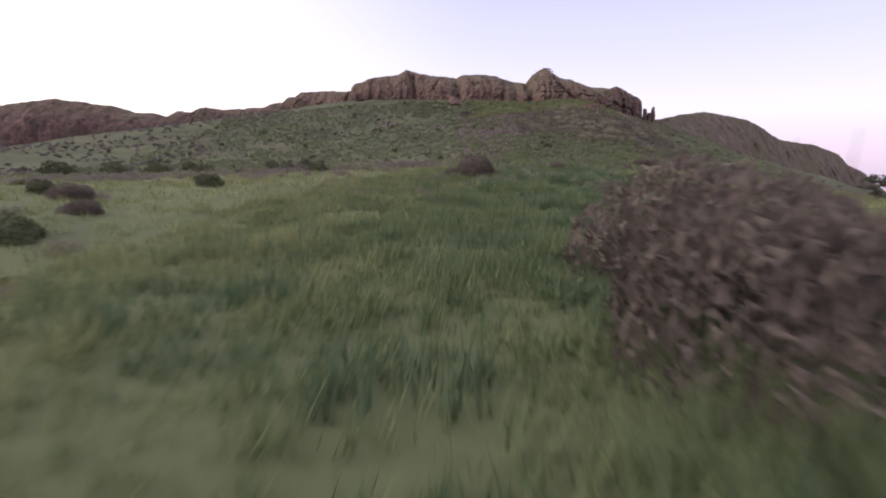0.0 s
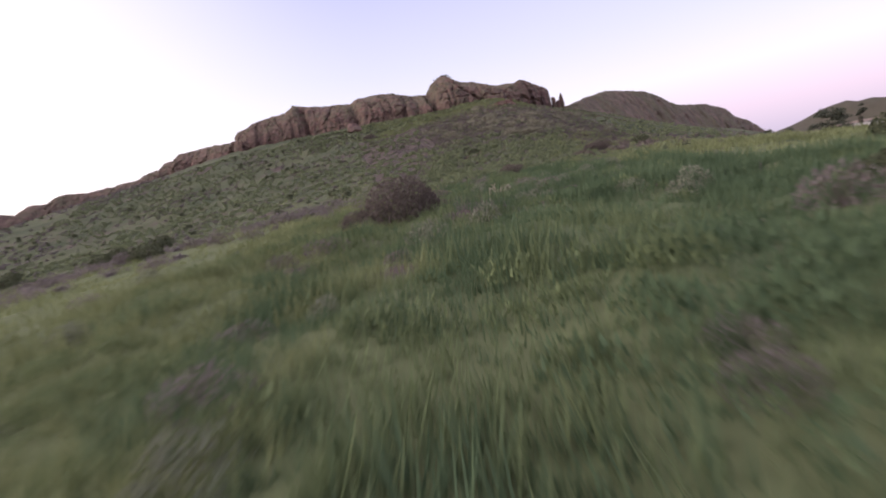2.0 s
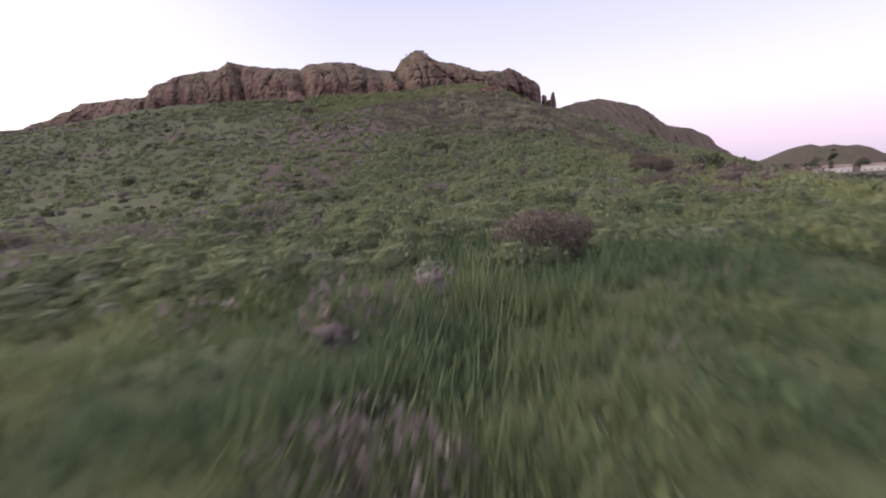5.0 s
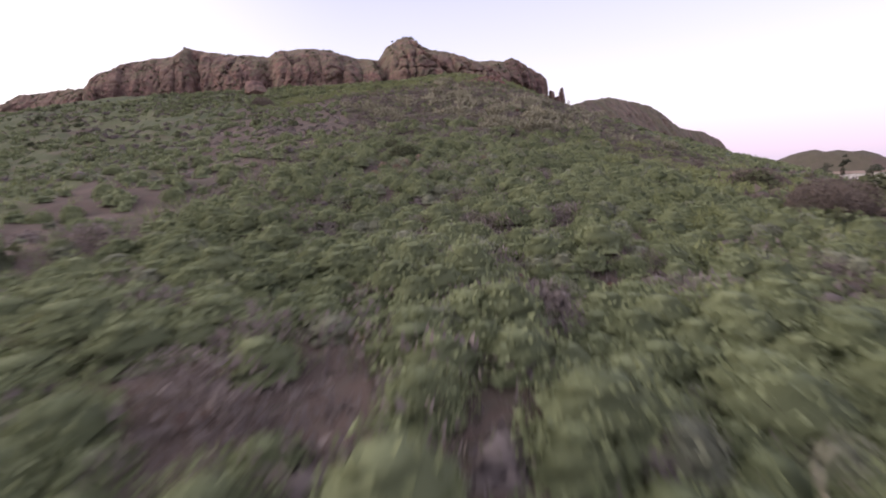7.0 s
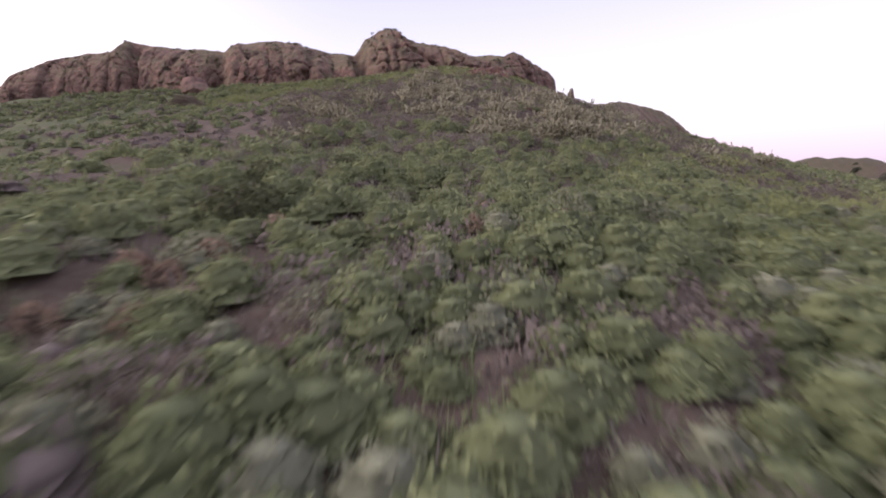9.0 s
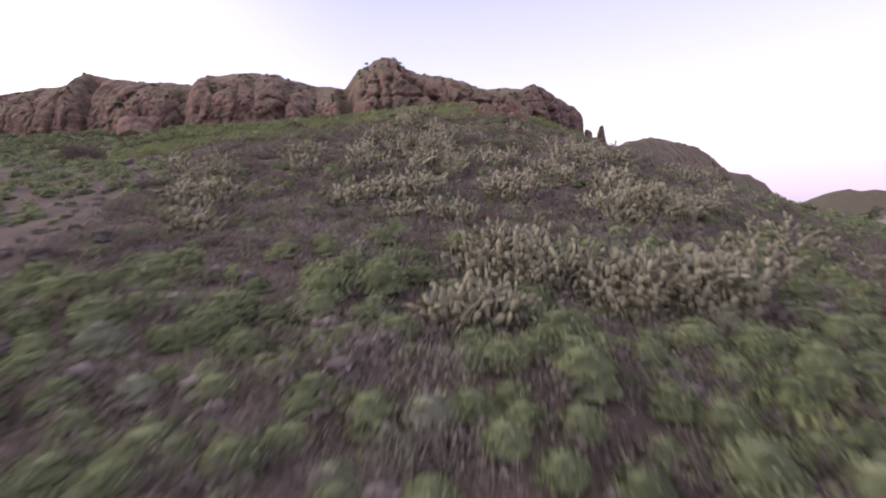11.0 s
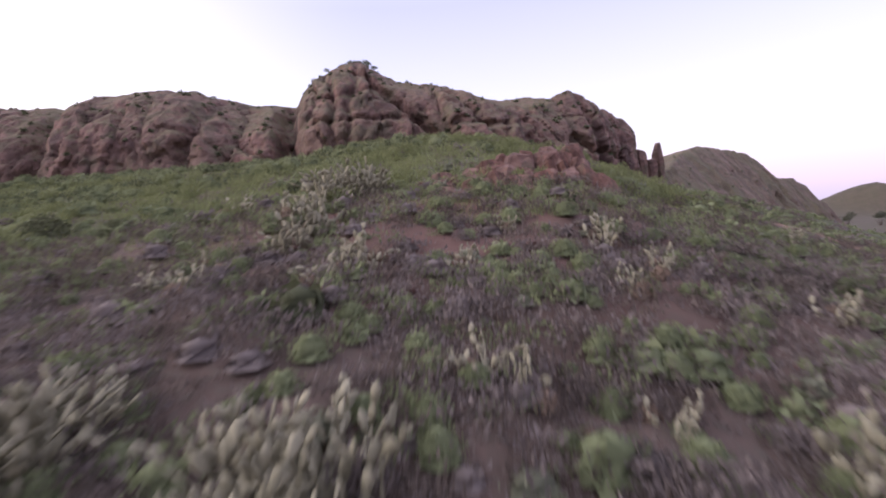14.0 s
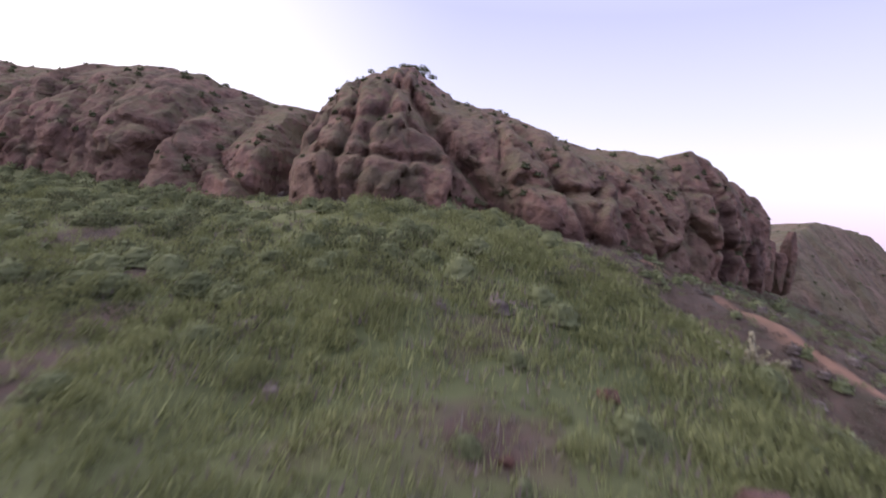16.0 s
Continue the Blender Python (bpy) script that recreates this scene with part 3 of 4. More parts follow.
def scatter(name, places, sizes, templates, mat, label, category, rng):
    """Many small plants as one joined mesh."""
    V, F, base = [], [], 0
    z = ground_z(places[:, 0], places[:, 1]) - 0.03
    pick = rng.integers(len(templates), size=len(places))
    turn = rng.random(len(places)) * 6.283
    for k, (tv, tf) in enumerate(templates):
        w = np.where(pick == k)[0]
        if not len(w):
            continue
        c, s = np.cos(turn[w])[:, None], np.sin(turn[w])[:, None]
        sz = sizes[w][:, None]
        tall = sz * (0.75 + 0.5 * rng.random(len(w)))[:, None]
        vx = (tv[None, :, 0] * c - tv[None, :, 1] * s) * sz + places[w, 0][:, None]
        vy = (tv[None, :, 0] * s + tv[None, :, 1] * c) * sz + places[w, 1][:, None]
        vz = tv[None, :, 2] * tall + z[w][:, None]
        V.append(np.stack([vx, vy, vz], -1).reshape(-1, 3))
        F.append((tf[None] + (base + np.arange(len(w)) * len(tv))[:, None, None]).reshape(-1, 3))
        base += len(w) * len(tv)
    if V:
        return tagged(new(name, mesh_of(name, np.concatenate(V), np.concatenate(F), mat)), label, category, kind="stuff")


def darts(n, x0, x1, y0, y1, rng, keep):
    """Random places in a rectangle, kept with the odds that keep(x, y) gives."""
    x, y = x0 + (x1 - x0) * rng.random(n), y0 + (y1 - y0) * rng.random(n)
    ok = rng.random(n) < keep(x, y)
    return np.stack([x[ok], y[ok]], 1)


def way_x(y):
    """The line up the hill that the open ground follows."""
    return np.interp(y, [0, 25, 40, 64, 89, 112, 133, 149], [0, 2, 6.4, 14.6, 23.3, 31.9, 37.9, 41.8])


# ---- grass ----
def tuft(n, h, spread_, rng, width=0.012):
    az, lean_ = rng.random(n) * 6.283, 0.25 + 0.5 * rng.random(n)
    f = rng.normal(size=(n, 2)) * spread_
    hh = h * (0.5 + 0.7 * rng.random(n))
    tip = np.stack([f[:, 0] + np.cos(az) * lean_ * hh, f[:, 1] + np.sin(az) * lean_ * hh, hh], 1)
    side_ = np.stack([-np.sin(az), np.cos(az), az * 0], 1) * width
    base_ = np.stack([f[:, 0], f[:, 1], az * 0 - 0.02], 1)
    v = np.stack([base_ - side_, base_ + side_, tip], 1).reshape(-1, 3)
    return v, np.arange(3 * n).reshape(-1, 3)


tufts = [tuft(8, 0.36, 0.11, rng, 0.013) for _ in range(6)]
big_tufts = [tuft(9, 0.36, 0.22, rng, 0.03) for _ in range(6)]


def lush(x, y):
    return (1 - 0.85 * cover(x, y)) * (1 - 0.65 * open_soil(x, y)) * np.clip(0.85 + fbm(x / 3.5, y / 3.5, 77) * 1.1, 0.45, 1)


p = darts(84000, -14, 26, 0.5, 66, rng, lambda x, y: lush(x, y) * (np.abs(x - way_x(y)) < 13) * (1 - 0.6 * step(54, 66, y)))
lump = fbm(p[:, 0] / 1.3, p[:, 1] / 1.3, 83)
# random patches, plus shade painted into the blades right of the way
shaded = fbm(p[:, 0] / 1.5, p[:, 1] / 1.5, 82) + 0.045 * (p[:, 0] - way_x(p[:, 1]) + 0.8) + 0.12 * rng.normal(size=len(p)) > 0.05
tall = (0.66 + 0.5 * rng.random(len(p))) * np.clip(1.05 + 1.3 * lump, 0.85, 1.6)
scatter("deep_grass", p[shaded], tall[shaded] * 1.08, tufts, SHADED, "darker blue-green grass in patches, with shade painted in to the right", "grass", rng)
p, tall = p[~shaded], tall[~shaded]
# lighter blades on the left: the glow's light painted into their colour
pale = p[:, 0] - way_x(p[:, 1]) + 6 * fbm(p[:, 0] / 4.0, p[:, 1] / 4.0, 84) < -3.5
scatter("pale_grass", p[pale], tall[pale], tufts, MEADOW, "yellow-green spring grass with the glow's light painted in", "grass", rng)
scatter("meadow_grass", p[~pale], tall[~pale], tufts, GRASS, "long green spring grass, bent and dense", "grass", rng)
p = darts(34000, -70, 90, 2, 120, rng, lambda x, y: lush(x, y) * (np.abs(x - way_x(y)) >= 12) * (1 - 0.75 * step(62, 80, y)))
scatter("field_grass", p, 0.7 + 0.7 * rng.random(len(p)), big_tufts, MEADOW, "green field grass over the lower slope", "grass", rng)
p = darts(34000, 5, 66, 148, 184, rng, lambda x, y: lush(x, y) * (1 - 0.75 * step(163, 171, y - 0.12 * (x - 30))) * step(150, 157, y) * np.clip(0.6 + fbm(x / 5, y / 5, 91) * 1.4, 0, 1) * (x < brow_x(y)))
scatter("upper_meadow_grass", p, 0.6 + 0.5 * rng.random(len(p)), big_tufts, MEADOW, "bright green grass below the cliff", "grass", rng)

# ---- shrubs over the hillside ----
small = [cheap(30, 0.5, 0.48, 0.28, rng, 0.3, 0.3, 0.7, 2) for _ in range(8)]
round_ = [cheap(240, 0.55, 0.56, 0.135, rng, 0.3, 0.6, 0.5) for _ in range(8)]
small_dry = [cheap(30, 0.5, 0.42, 0.25, rng, 0.4, 0.5, 0.45, 2) for _ in range(8)]
fine_dry = [cheap(88, 0.5, 0.40, 0.17, rng, 0.7, 0.8, 0.36, 0) for _ in range(8)]
DARK = leafy("dark_leaves", (0.050, 0.056, 0.030), (0.135, 0.140, 0.078))


low_mound = [cheap(150, 0.62, 0.34, 0.24, rng, 0.6, 1.0, 0.2, 0) for _ in range(6)]
blade_mound = [cheap(150, 0.5, 0.55, 0.26, rng, 0.6, 1.0, 0.22, 0) for _ in range(6)]


def meadow(x, y):
    return step(153, 158, y) * step(8, 20, x) * (1 - step(54, 60, x))


def scrub(x, y):
    body = step(58, 70, y) * (1 - step(185, 192, y))
    n = np.clip(0.62 + fbm(x / 7.0, y / 7.0, 61) * 1.5, 0.06, 1)
    stony = step(108, 122, y) * (1 - step(150, 156, y)) * step(20, 28, x) * (1 - step(50, 62, x))
    path = (off_line(TRAIL, x, y) > 0.8) & (off_line(FOOTPATH, x, y) > 0.9)
    return body * n * (1 - 0.75 * meadow(x, y)) * (1 - 0.45 * stony) * path * (1 - 0.25 * cover(x, y))


def far_off(x, y, d):
    return np.abs(x - way_x(y)) > d


p = darts(21000, -80, 110, 56, 192, rng, lambda x, y: scrub(x, y) * np.where(far_off(x, y, 9.0) | ((y > 118) & (y < 146)), 1.0, 0.0))
scatter("green_scrub", p, 0.55 + 0.75 * rng.random(len(p)) ** 1.5, small, LEAF, "low green scrub covering the hillside", "shrub", rng)


def dry_odds(x, y):
    left_band = np.exp(-((y - 66 - 0.25 * x) / 7.0) ** 2) * (x < 8)
    return np.clip(step(46, 80, y) * np.clip(0.30 + fbm(x / 9.0, y / 9.0, 83) * 1.6, 0.03, 1) + left_band * 0.6, 0, 1) * (1 - 0.8 * meadow(x, y)) * (off_line(TRAIL, x, y) > 0.8) * (off_line(FOOTPATH, x, y) > 0.9)


p = darts(15000, -80, 110, 46, 195, rng, dry_odds)
scatter("dry_scrub", p, 0.45 + 0.7 * rng.random(len(p)), small_dry, DRY, "dry grey-purple scrub between the green", "shrub", rng)
p = darts(3200, -80, 110, 56, 190, rng, lambda x, y: 0.7 * step(60, 80, y) * (1 - 0.8 * meadow(x, y)))
scatter("sage_scrub", p, 0.4 + 0.6 * rng.random(len(p)), small_dry, SAGE, "pale grey-green sage dotted over the slope", "shrub", rng)
p = darts(900, -110, 140, 60, 192, rng, lambda x, y: 0.55 * (0.3 + 0.7 * (x < 10)))
scatter("dark_scrub", p, 0.9 + 0.9 * rng.random(len(p)), small, DARK, "dark olive bushes scattered on the far slope", "shrub", rng)
p = darts(3600, -46, 12, 42, 86, rng, lambda x, y: np.exp(-((y - 62 - 0.3 * (x + 6)) / 6.0) ** 2) * np.clip(0.6 + fbm(x / 5, y / 5, 96) * 1.8, 0, 1) * (1 - step(6, 12, x)))
scatter("brush_belt", p, 0.9 + 0.9 * rng.random(len(p)), fine_dry, DRY, "belt of dry grey-purple brush at the slope's foot", "shrub", rng)
p = darts(2600, 6, 34, 66, 104, rng, lambda x, y: np.clip(open_soil(x, y) * 0.9 + np.clip(fbm(x / 4, y / 4, 97) * 1.8 - 0.15, 0, 0.7), 0, 1) * (np.abs(x - way_x(y)) < 12))
scatter("open_brush", p, 0.7 + 0.7 * rng.random(len(p)), fine_dry, DRY, "thin grey-purple brush over the open soil", "shrub", rng)
# nearer cover along the way up: rounded green shrubs, then low dry brush and litter on the spur
p = darts(13500, 20, 62, 100, 153, rng, lambda x, y: np.clip(0.75 + fbm(x / 3, y / 3, 55) * 1.2, 0.15, 1) * (off_line(FOOTPATH, x, y) > 0.45) * step(100, 114, y))
half = len(p) // 3
scatter("spur_twigs", p[:half], 0.65 + 0.6 * rng.random(half), fine_dry, TWIG, "brown dead brush over the stony spur", "shrub", rng)
scatter("spur_olive", p[half:half + half // 2], 0.6 + 0.55 * rng.random(half // 2), fine_dry, LEAF, "low olive-green brush over the stony spur", "shrub", rng)
p = p[half + half // 2:]
p = p[p[:, 1] < 147]
scatter("spur_brush", p, 0.7 + 0.6 * rng.random(len(p)), fine_dry, DRY, "low grey-purple brush over the stony spur", "shrub", rng)
p = darts(1500, 22, 60, 112, 156, rng, lambda x, y: 0.8 * (off_line(FOOTPATH, x, y) > 0.45))
scatter("spur_green", p, 0.36 + 0.5 * rng.random(len(p)), round_, LEAF, "small green plants between the brush", "shrub", rng)
litter = [tuft(8, 0.20, 0.20, rng, 0.022) for _ in range(6)]
p = darts(44000, -4, 58, 32, 172, rng, lambda x, y: np.where(y < 58, 0.15 + 0.85 * open_soil(x, y), 0.9) * (np.abs(x - way_x(y)) < 16) * (off_line(FOOTPATH, x, y) > 0.5))
scatter("dry_litter", p, 0.6 + 0.8 * rng.random(len(p)), litter, DRY, "dry stalks and litter between the shrubs", "litter", rng)
p = darts(26000, -4, 50, 58, 122, rng, lambda x, y: (1 - 0.5 * cover(x, y)) * (1 - open_soil(x, y)) * (np.abs(x - way_x(y)) < 16))
scatter("slope_grass", p, 0.6 + 0.6 * rng.random(len(p)), tufts, GRASS, "green grass between the shrubs", "grass", rng)
p = darts(12000, 24, 56, 148, 172, rng, lambda x, y: 0.9 * (x < brow_x(y)) * (1 - 0.5 * open_soil(x, y)))
scatter("short_grass", p, 0.5 + 0.5 * rng.random(len(p)), tufts, MEADOW, "short grass between the tussocks below the cliff", "grass", rng)
# brush on the drop between the meadow's brow and the trail
p = darts(4200, 48, 84, 150, 190, rng, lambda x, y: 0.9 * (x > line([140, 155, 161, 165, 170, 178, 190], [56, 55, 53.6, 51.8, 49.6, 50, 60], y) + 0.6) * (off_line(TRAIL, x, y) > 0.55))
third = len(p) // 3
scatter("bank_brush", p[third:], 0.45 + 0.6 * rng.random(len(p) - third), fine_dry, TWIG, "brown brush on the bank below the meadow", "shrub", rng)
scatter("bank_green", p[:third], 0.4 + 0.5 * rng.random(third), fine_dry, LEAF, "low green brush on the bank below the meadow", "shrub", rng)
# thick brush band down the side of the spur and round its foot
p = darts(2600, 30, 130, 62, 132, rng, lambda x, y: np.exp(-((y - 70 - 0.62 * (x - 22)) / 8.0) ** 2) * step(28, 40, x) * 0.9)
scatter("brush_band", p, 1.1 + 1.3 * rng.random(len(p)), small_dry, TWIG, "brown-olive brush along the foot of the spur", "shrub", rng)

# ---- single shrubs ----
green_shrub = shrub_kind("green_shrub", 6, "rounded bright green shrub on bare soil", "shrub", "green shrubs on the slope", LEAF, BARK, 800, 0.55, 0.56, 0.072, 0.5, slim=0.5)
sage_bush = shrub_kind("sage_bush", 4, "pale grey-green sage bush in the grass", "shrub", "sage bushes", SAGE, BARK, 520, 0.50, 0.52, 0.10, 0.7, slim=0.35)
dry_bush = shrub_kind("dry_bush", 4, "dry grey-purple bush with fine bare twigs", "shrub", "dry bushes", DRY, TWIG, 420, 0.6, 0.5, 0.11, 0.5, twigs=26, thick=0.008, forks=4, slim=0.22)
brown_bush = shrub_kind("brown_bush", 3, "large leafless brown bush of tangled twigs", "bush", "brown bushes", TWIG, TWIG, 4600, 1.0, 0.8, 0.11, 0.3, twigs=60, thick=0.012, forks=6, slim=0.22)
dark_bush = shrub_kind("dark_bush", 3, "dense dark olive bush on the hillside", "bush", "dark bushes", DARK, BARK, 1300, 1.0, 0.9, 0.15, 0.2, twigs=12, thick=0.02)

TAN = leafy("dried_stalks", (0.150, 0.105, 0.078), (0.360, 0.265, 0.200))
tan_bush = shrub_kind("tan_bush", 3, "withered tan bush with stubby upright stalks", "shrub", "withered tan bushes", TAN, TWIG, 260, 0.40, 0.52, 0.15, 1.0, twigs=22, thick=0.014, forks=2, slim=0.4)
hero = np.random.default_rng(21)
# broad stands of cactus on the spur: centre, half axes, plants
STANDS = [(35.2, 119.6, 1.5, 0.9, 34), (37.4, 118.0, 1.6, 0.7, 26), (39.4, 117.8, 1.3, 0.7, 20), (33.6, 117.3, 0.9, 0.45, 10), (41.2, 118.8, 0.9, 0.6, 10), (43.2, 125.2, 2.2, 1.0, 26), (46.0, 126.6, 1.6, 0.9, 18), (44.6, 129.0, 1.8, 0.8, 16),
          (33.2, 129.0, 1.2, 0.7, 10), (34.3, 124.6, 0.6, 0.4, 6), (32.6, 125.4, 0.45, 0.3, 3), (24.6, 130.6, 1.3, 1.0, 12), (23.2, 136.0, 1.5, 0.9, 12), (25.4, 125.6, 0.6, 0.4, 4), (38.4, 152.9, 0.55, 0.4, 7), (37.2, 152.9, 0.4, 0.3, 3)]
taken = [(x + a * 0.45 * i, y + c * 0.5 * j) for x, y, a, c, _ in STANDS for i in (-2, -1, 0, 1, 2) for j in (-1, 0, 1)]


def free(x, y, gap):
    if any((x - a) ** 2 + (y - c) ** 2 < gap * gap for a, c in taken):
        return False
    taken.append((x, y))
    return True


for x, y, size in [(3.7, 4.9, 2.25), (4.6, 8.1, 2.4), (2.9, 40.0, 2.0), (1.0, 40.2, 1.1), (4.3, 40.8, 0.9), (14.1, 59.2, 1.3), (26.8, 72, 1.5), (7.2, 157.5, 2.0), (-22, 29, 1.3), (-17.8, 24, 1.0), (35.5, 84, 1.8), (40.5, 92.5, 1.9), (33.8, 83, 1.4), (49, 99, 1.7)]:
    grown = plant(brown_bush, x, y, size, hero)
    grown.scale = (size, size, size * (1.12 if y < 40.1 and x > 0 else 0.95))
    taken.append((x, y))
for x, y, size in [(-19.4, 61.7, 1.5), (-14.3, 57.3, 1.4), (-40, 82, 2.0), (-50, 88, 2.2), (-61, 92, 2.6), (-55, 94, 1.9), (-74, 95, 2.6), (-17.5, 37, 1.2), (-11.2, 12.2, 0.6), (-36, 42, 0.9), (-26.5, 32.3, 0.9),
                   (26.2, 154.7, 1.15), (21.6, 101, 1.05), (29.4, 153.2, 0.7), (70, 168.8, 0.6), (44.6, 88.6, 2.0), (24.2, 107, 0.8), (11.8, 27.8, 0.9), (-70, 91, 2.2), (-66.5, 100, 2.2), (-56, 96.6, 2.0), (-52.5, 103, 1.9), (-30.3, 87.5, 1.7), (-23.2, 83.6, 1.6), (-21.4, 44.4, 1.1), (-17.3, 19.3, 1.4), (-25.6, 31.3, 1.0), (31.6, 43, 1.6), (21.7, 105.9, 0.9), (40.3, 92, 1.5)]:
    plant(dark_bush, x, y, size, hero)
    taken.append((x, y))
for x, y, size in [(-0.7, 23.8, 1.2), (0.2, 27.7, 0.75), (5.0, 34.9, 1.25), (6.9, 36.6, 1.0), (9.0, 39.8, 0.9), (9.9, 39.9, 1.1), (7.9, 38.2, 0.95), (8.2, 37.2, 1.0), (9.0, 37.3, 0.8), (8.8, 41.4, 1.1), (12.0, 43.5, 1.1), (7.8, 46.4, 1.15),
                   (14.0, 45.8, 1.1), (16.3, 47, 1.0), (-6, 32, 1.0), (-7.6, 40.6, 1.2), (2.6, 31.8, 1.25), (2.7, 40.4, 0.9), (9.7, 31.7, 1.2), (9.1, 33.2, 1.0), (10.6, 32.4, 1.1), (5.4, 42.1, 1.0), (9.5, 42.5, 1.0), (13.0, 44.8, 1.1), (8.1, 47.6, 1.3), (36.4, 151.2, 0.9), (38.3, 154.2, 0.8), (12.8, 49, 0.9), (18.9, 70.2, 0.9), (19.6, 70.9, 0.9), (21.6, 70.4, 1.1), (22.6, 68.9, 1.0), (15, 44, 0.9)]:
    plant(sage_bush, x, y, size, hero)
    taken.append((x, y))
for x, y, size in [(-2.9, 21.8, 0.8), (3.8, 22.8, 0.75), (9.1, 26.8, 1.5), (10.2, 24.6, 1.4), (12.5, 26, 1.5), (-9.4, 46, 1.6), (-7.8, 51.7, 1.6), (2.8, 46.4, 1.5), (6.2, 49.3, 1.3), (6.9, 71, 2.2), (-4.5, 68, 2.6), (-4.9, 61, 2.2),
                   (-7.2, 8.1, 0.8), (-8.1, 10, 0.9), (9.5, 40.4, 1.0), (-2, 63, 2.0), (3.5, 66, 1.8), (19.4, 79.8, 1.5), (19.6, 76.4, 1.7), (18.8, 77.2, 1.4), (1, 52, 1.3), (17, 52, 1.2), (20, 56, 1.3), (13.6, 28.2, 1.3), (-1.2, 27.8, 0.9), (-4, 26, 0.9), (-8.2, 37.4, 1.3), (10.9, 23.2, 1.3), (11.8, 22.2, 1.4), (0.4, 42.8, 1.1), (-0.9, 25.1, 1.1), (-10.1, 48.4, 1.4), (1.7, 30.8, 0.7), (4.2, 23.5, 0.8), (-0.2, 35.6, 1.2), (-1.6, 35.0, 1.0), (9.3, 37.8, 0.9), (-6.1, 52.6, 1.6), (-16.6, 58.8, 1.8),
                   (9.5, 52.5, 1.5), (2.5, 47.1, 1.1), (6.4, 52.3, 1.4), (-5.9, 61.9, 1.8), (-4.4, 64, 1.7), (-3.4, 66, 1.7), (-1.6, 68.8, 1.8), (2.4, 72, 1.8), (-8, 60, 1.8), (-11, 57, 1.7), (14.2, 61.7, 1.2), (-23.2, 31.2, 1.6), (-21.5, 30.4, 1.5), (-12.7, 16.2, 1.2), (-11.2, 12.7, 1.0), (-21.1, 23.8, 1.3), (22, 84.5, 1.2), (21.3, 85, 1.1), (19.6, 85.6, 1.2), (24.7, 84.8, 1.1), (21.6, 83.4, 1.1), (20.2, 77.9, 1.4), (13.9, 88.3, 1.5), (9.2, 86.6, 1.6)]:
    plant(dry_bush, x, y, size, hero)
    taken.append((x, y))

for x, y, size in [(13.0, 76.9, 1.9), (14.8, 77.0, 1.6), (11.6, 79.4, 1.8), (28.3, 91.6, 1.5), (29.3, 87.8, 1.5), (34, 129.1, 0.8), (34.7, 129.1, 0.6), (44, 150.6, 1.0), (43.4, 145.5, 0.9), (44.5, 147.7, 0.9), (35.5, 148.9, 0.8), (41, 149.7, 0.8), (41.7, 140.4, 0.7), (43.9, 138.6, 0.7)]:
    plant(green_shrub, x, y, size, hero)
    taken.append((x, y))

for x, y, size in [(19.3, 96.8, 0.8), (20.0, 98.6, 0.9), (21.9, 97.4, 0.8), (20.2, 95.4, 0.7), (22.4, 99.6, 0.8), (27.3, 101.2, 0.9), (29.0, 102.0, 0.8), (18.4, 95.2, 0.8)]:
    plant(tan_bush, x, y, size, hero)
    taken.append((x, y))

# green shrubs along the way up, close together with soil between them
wanted = darts(1500, 4, 46, 60, 119, hero, lambda x, y: np.clip(step(58, 66, y) * (1 - open_soil(x, y)) * np.where(np.abs(x - way_x(y)) < 6.5, 1.0, 0.12), 0, 1))
count = 0
for x, y in wanted:
    if count < 300 and free(x, y, 0.72):
        kind, count = (green_shrub, count + 1) if hero.random() < 0.82 else ((dry_bush if hero.random() < 0.6 else sage_bush), count)
        plant(kind, x, y, 0.85 + 0.75 * hero.random() ** 1.5, hero)
for x, y in darts(220, 26, 52, 118, 152, hero, lambda x, y: np.clip(1.0 - 0.3 * cover(x, y), 0, 1)):
    if free(x, y, 1.1) and off_line(FOOTPATH, x, y) > 0.8:
        plant(green_shrub if hero.random() < 0.42 else dry_bush, x, y, 0.45 + 0.5 * hero.random(), hero)
for x, y in darts(150, 26, 56, 156, 178, hero, lambda x, y: np.clip(0.4 + fbm(x / 4, y / 4, 33), 0, 1)):
    if free(x, y, 0.9):
        plant(green_shrub, x, y, 0.5 + 0.6 * hero.random(), hero)
for kind in (green_shrub, sage_bush, dry_bush, brown_bush, dark_bush):
    clear(kind)

# the rest of the rounded shrubs, in the places that are left
cells = {}
for x, y in taken:
    cells.setdefault((int(x), int(y)), []).append((x, y))
left_over = []
for x, y in darts(15000, -4, 52, 58, 122, rng, lambda x, y: (1 - 0.8 * open_soil(x, y)) * np.where(far_off(x, y, 12.0), 0.0, 1.0) * (1 - 0.4 * step(106, 120, y))):
    near = [q for a in (-1, 0, 1) for c in (-1, 0, 1) for q in cells.get((int(x) + a, int(y) + c), [])]
    if all((x - a) ** 2 + (y - c) ** 2 > 0.25 + 0.35 * step(100, 118, y) for a, c in near):
        cells.setdefault((int(x), int(y)), []).append((x, y))
        left_over.append((x, y))
p = np.array(left_over)
half = len(p) * 4 // 5
scatter("round_scrub", p[:half], 0.70 + 0.70 * rng.random(half), round_, LEAF, "dense rounded green shrubs up the slope", "shrub", rng)
scatter("round_sage", p[half:], 0.55 + 0.5 * rng.random(len(p) - half), round_, SAGE, "rounded grey-green shrubs up the slope", "shrub", rng)
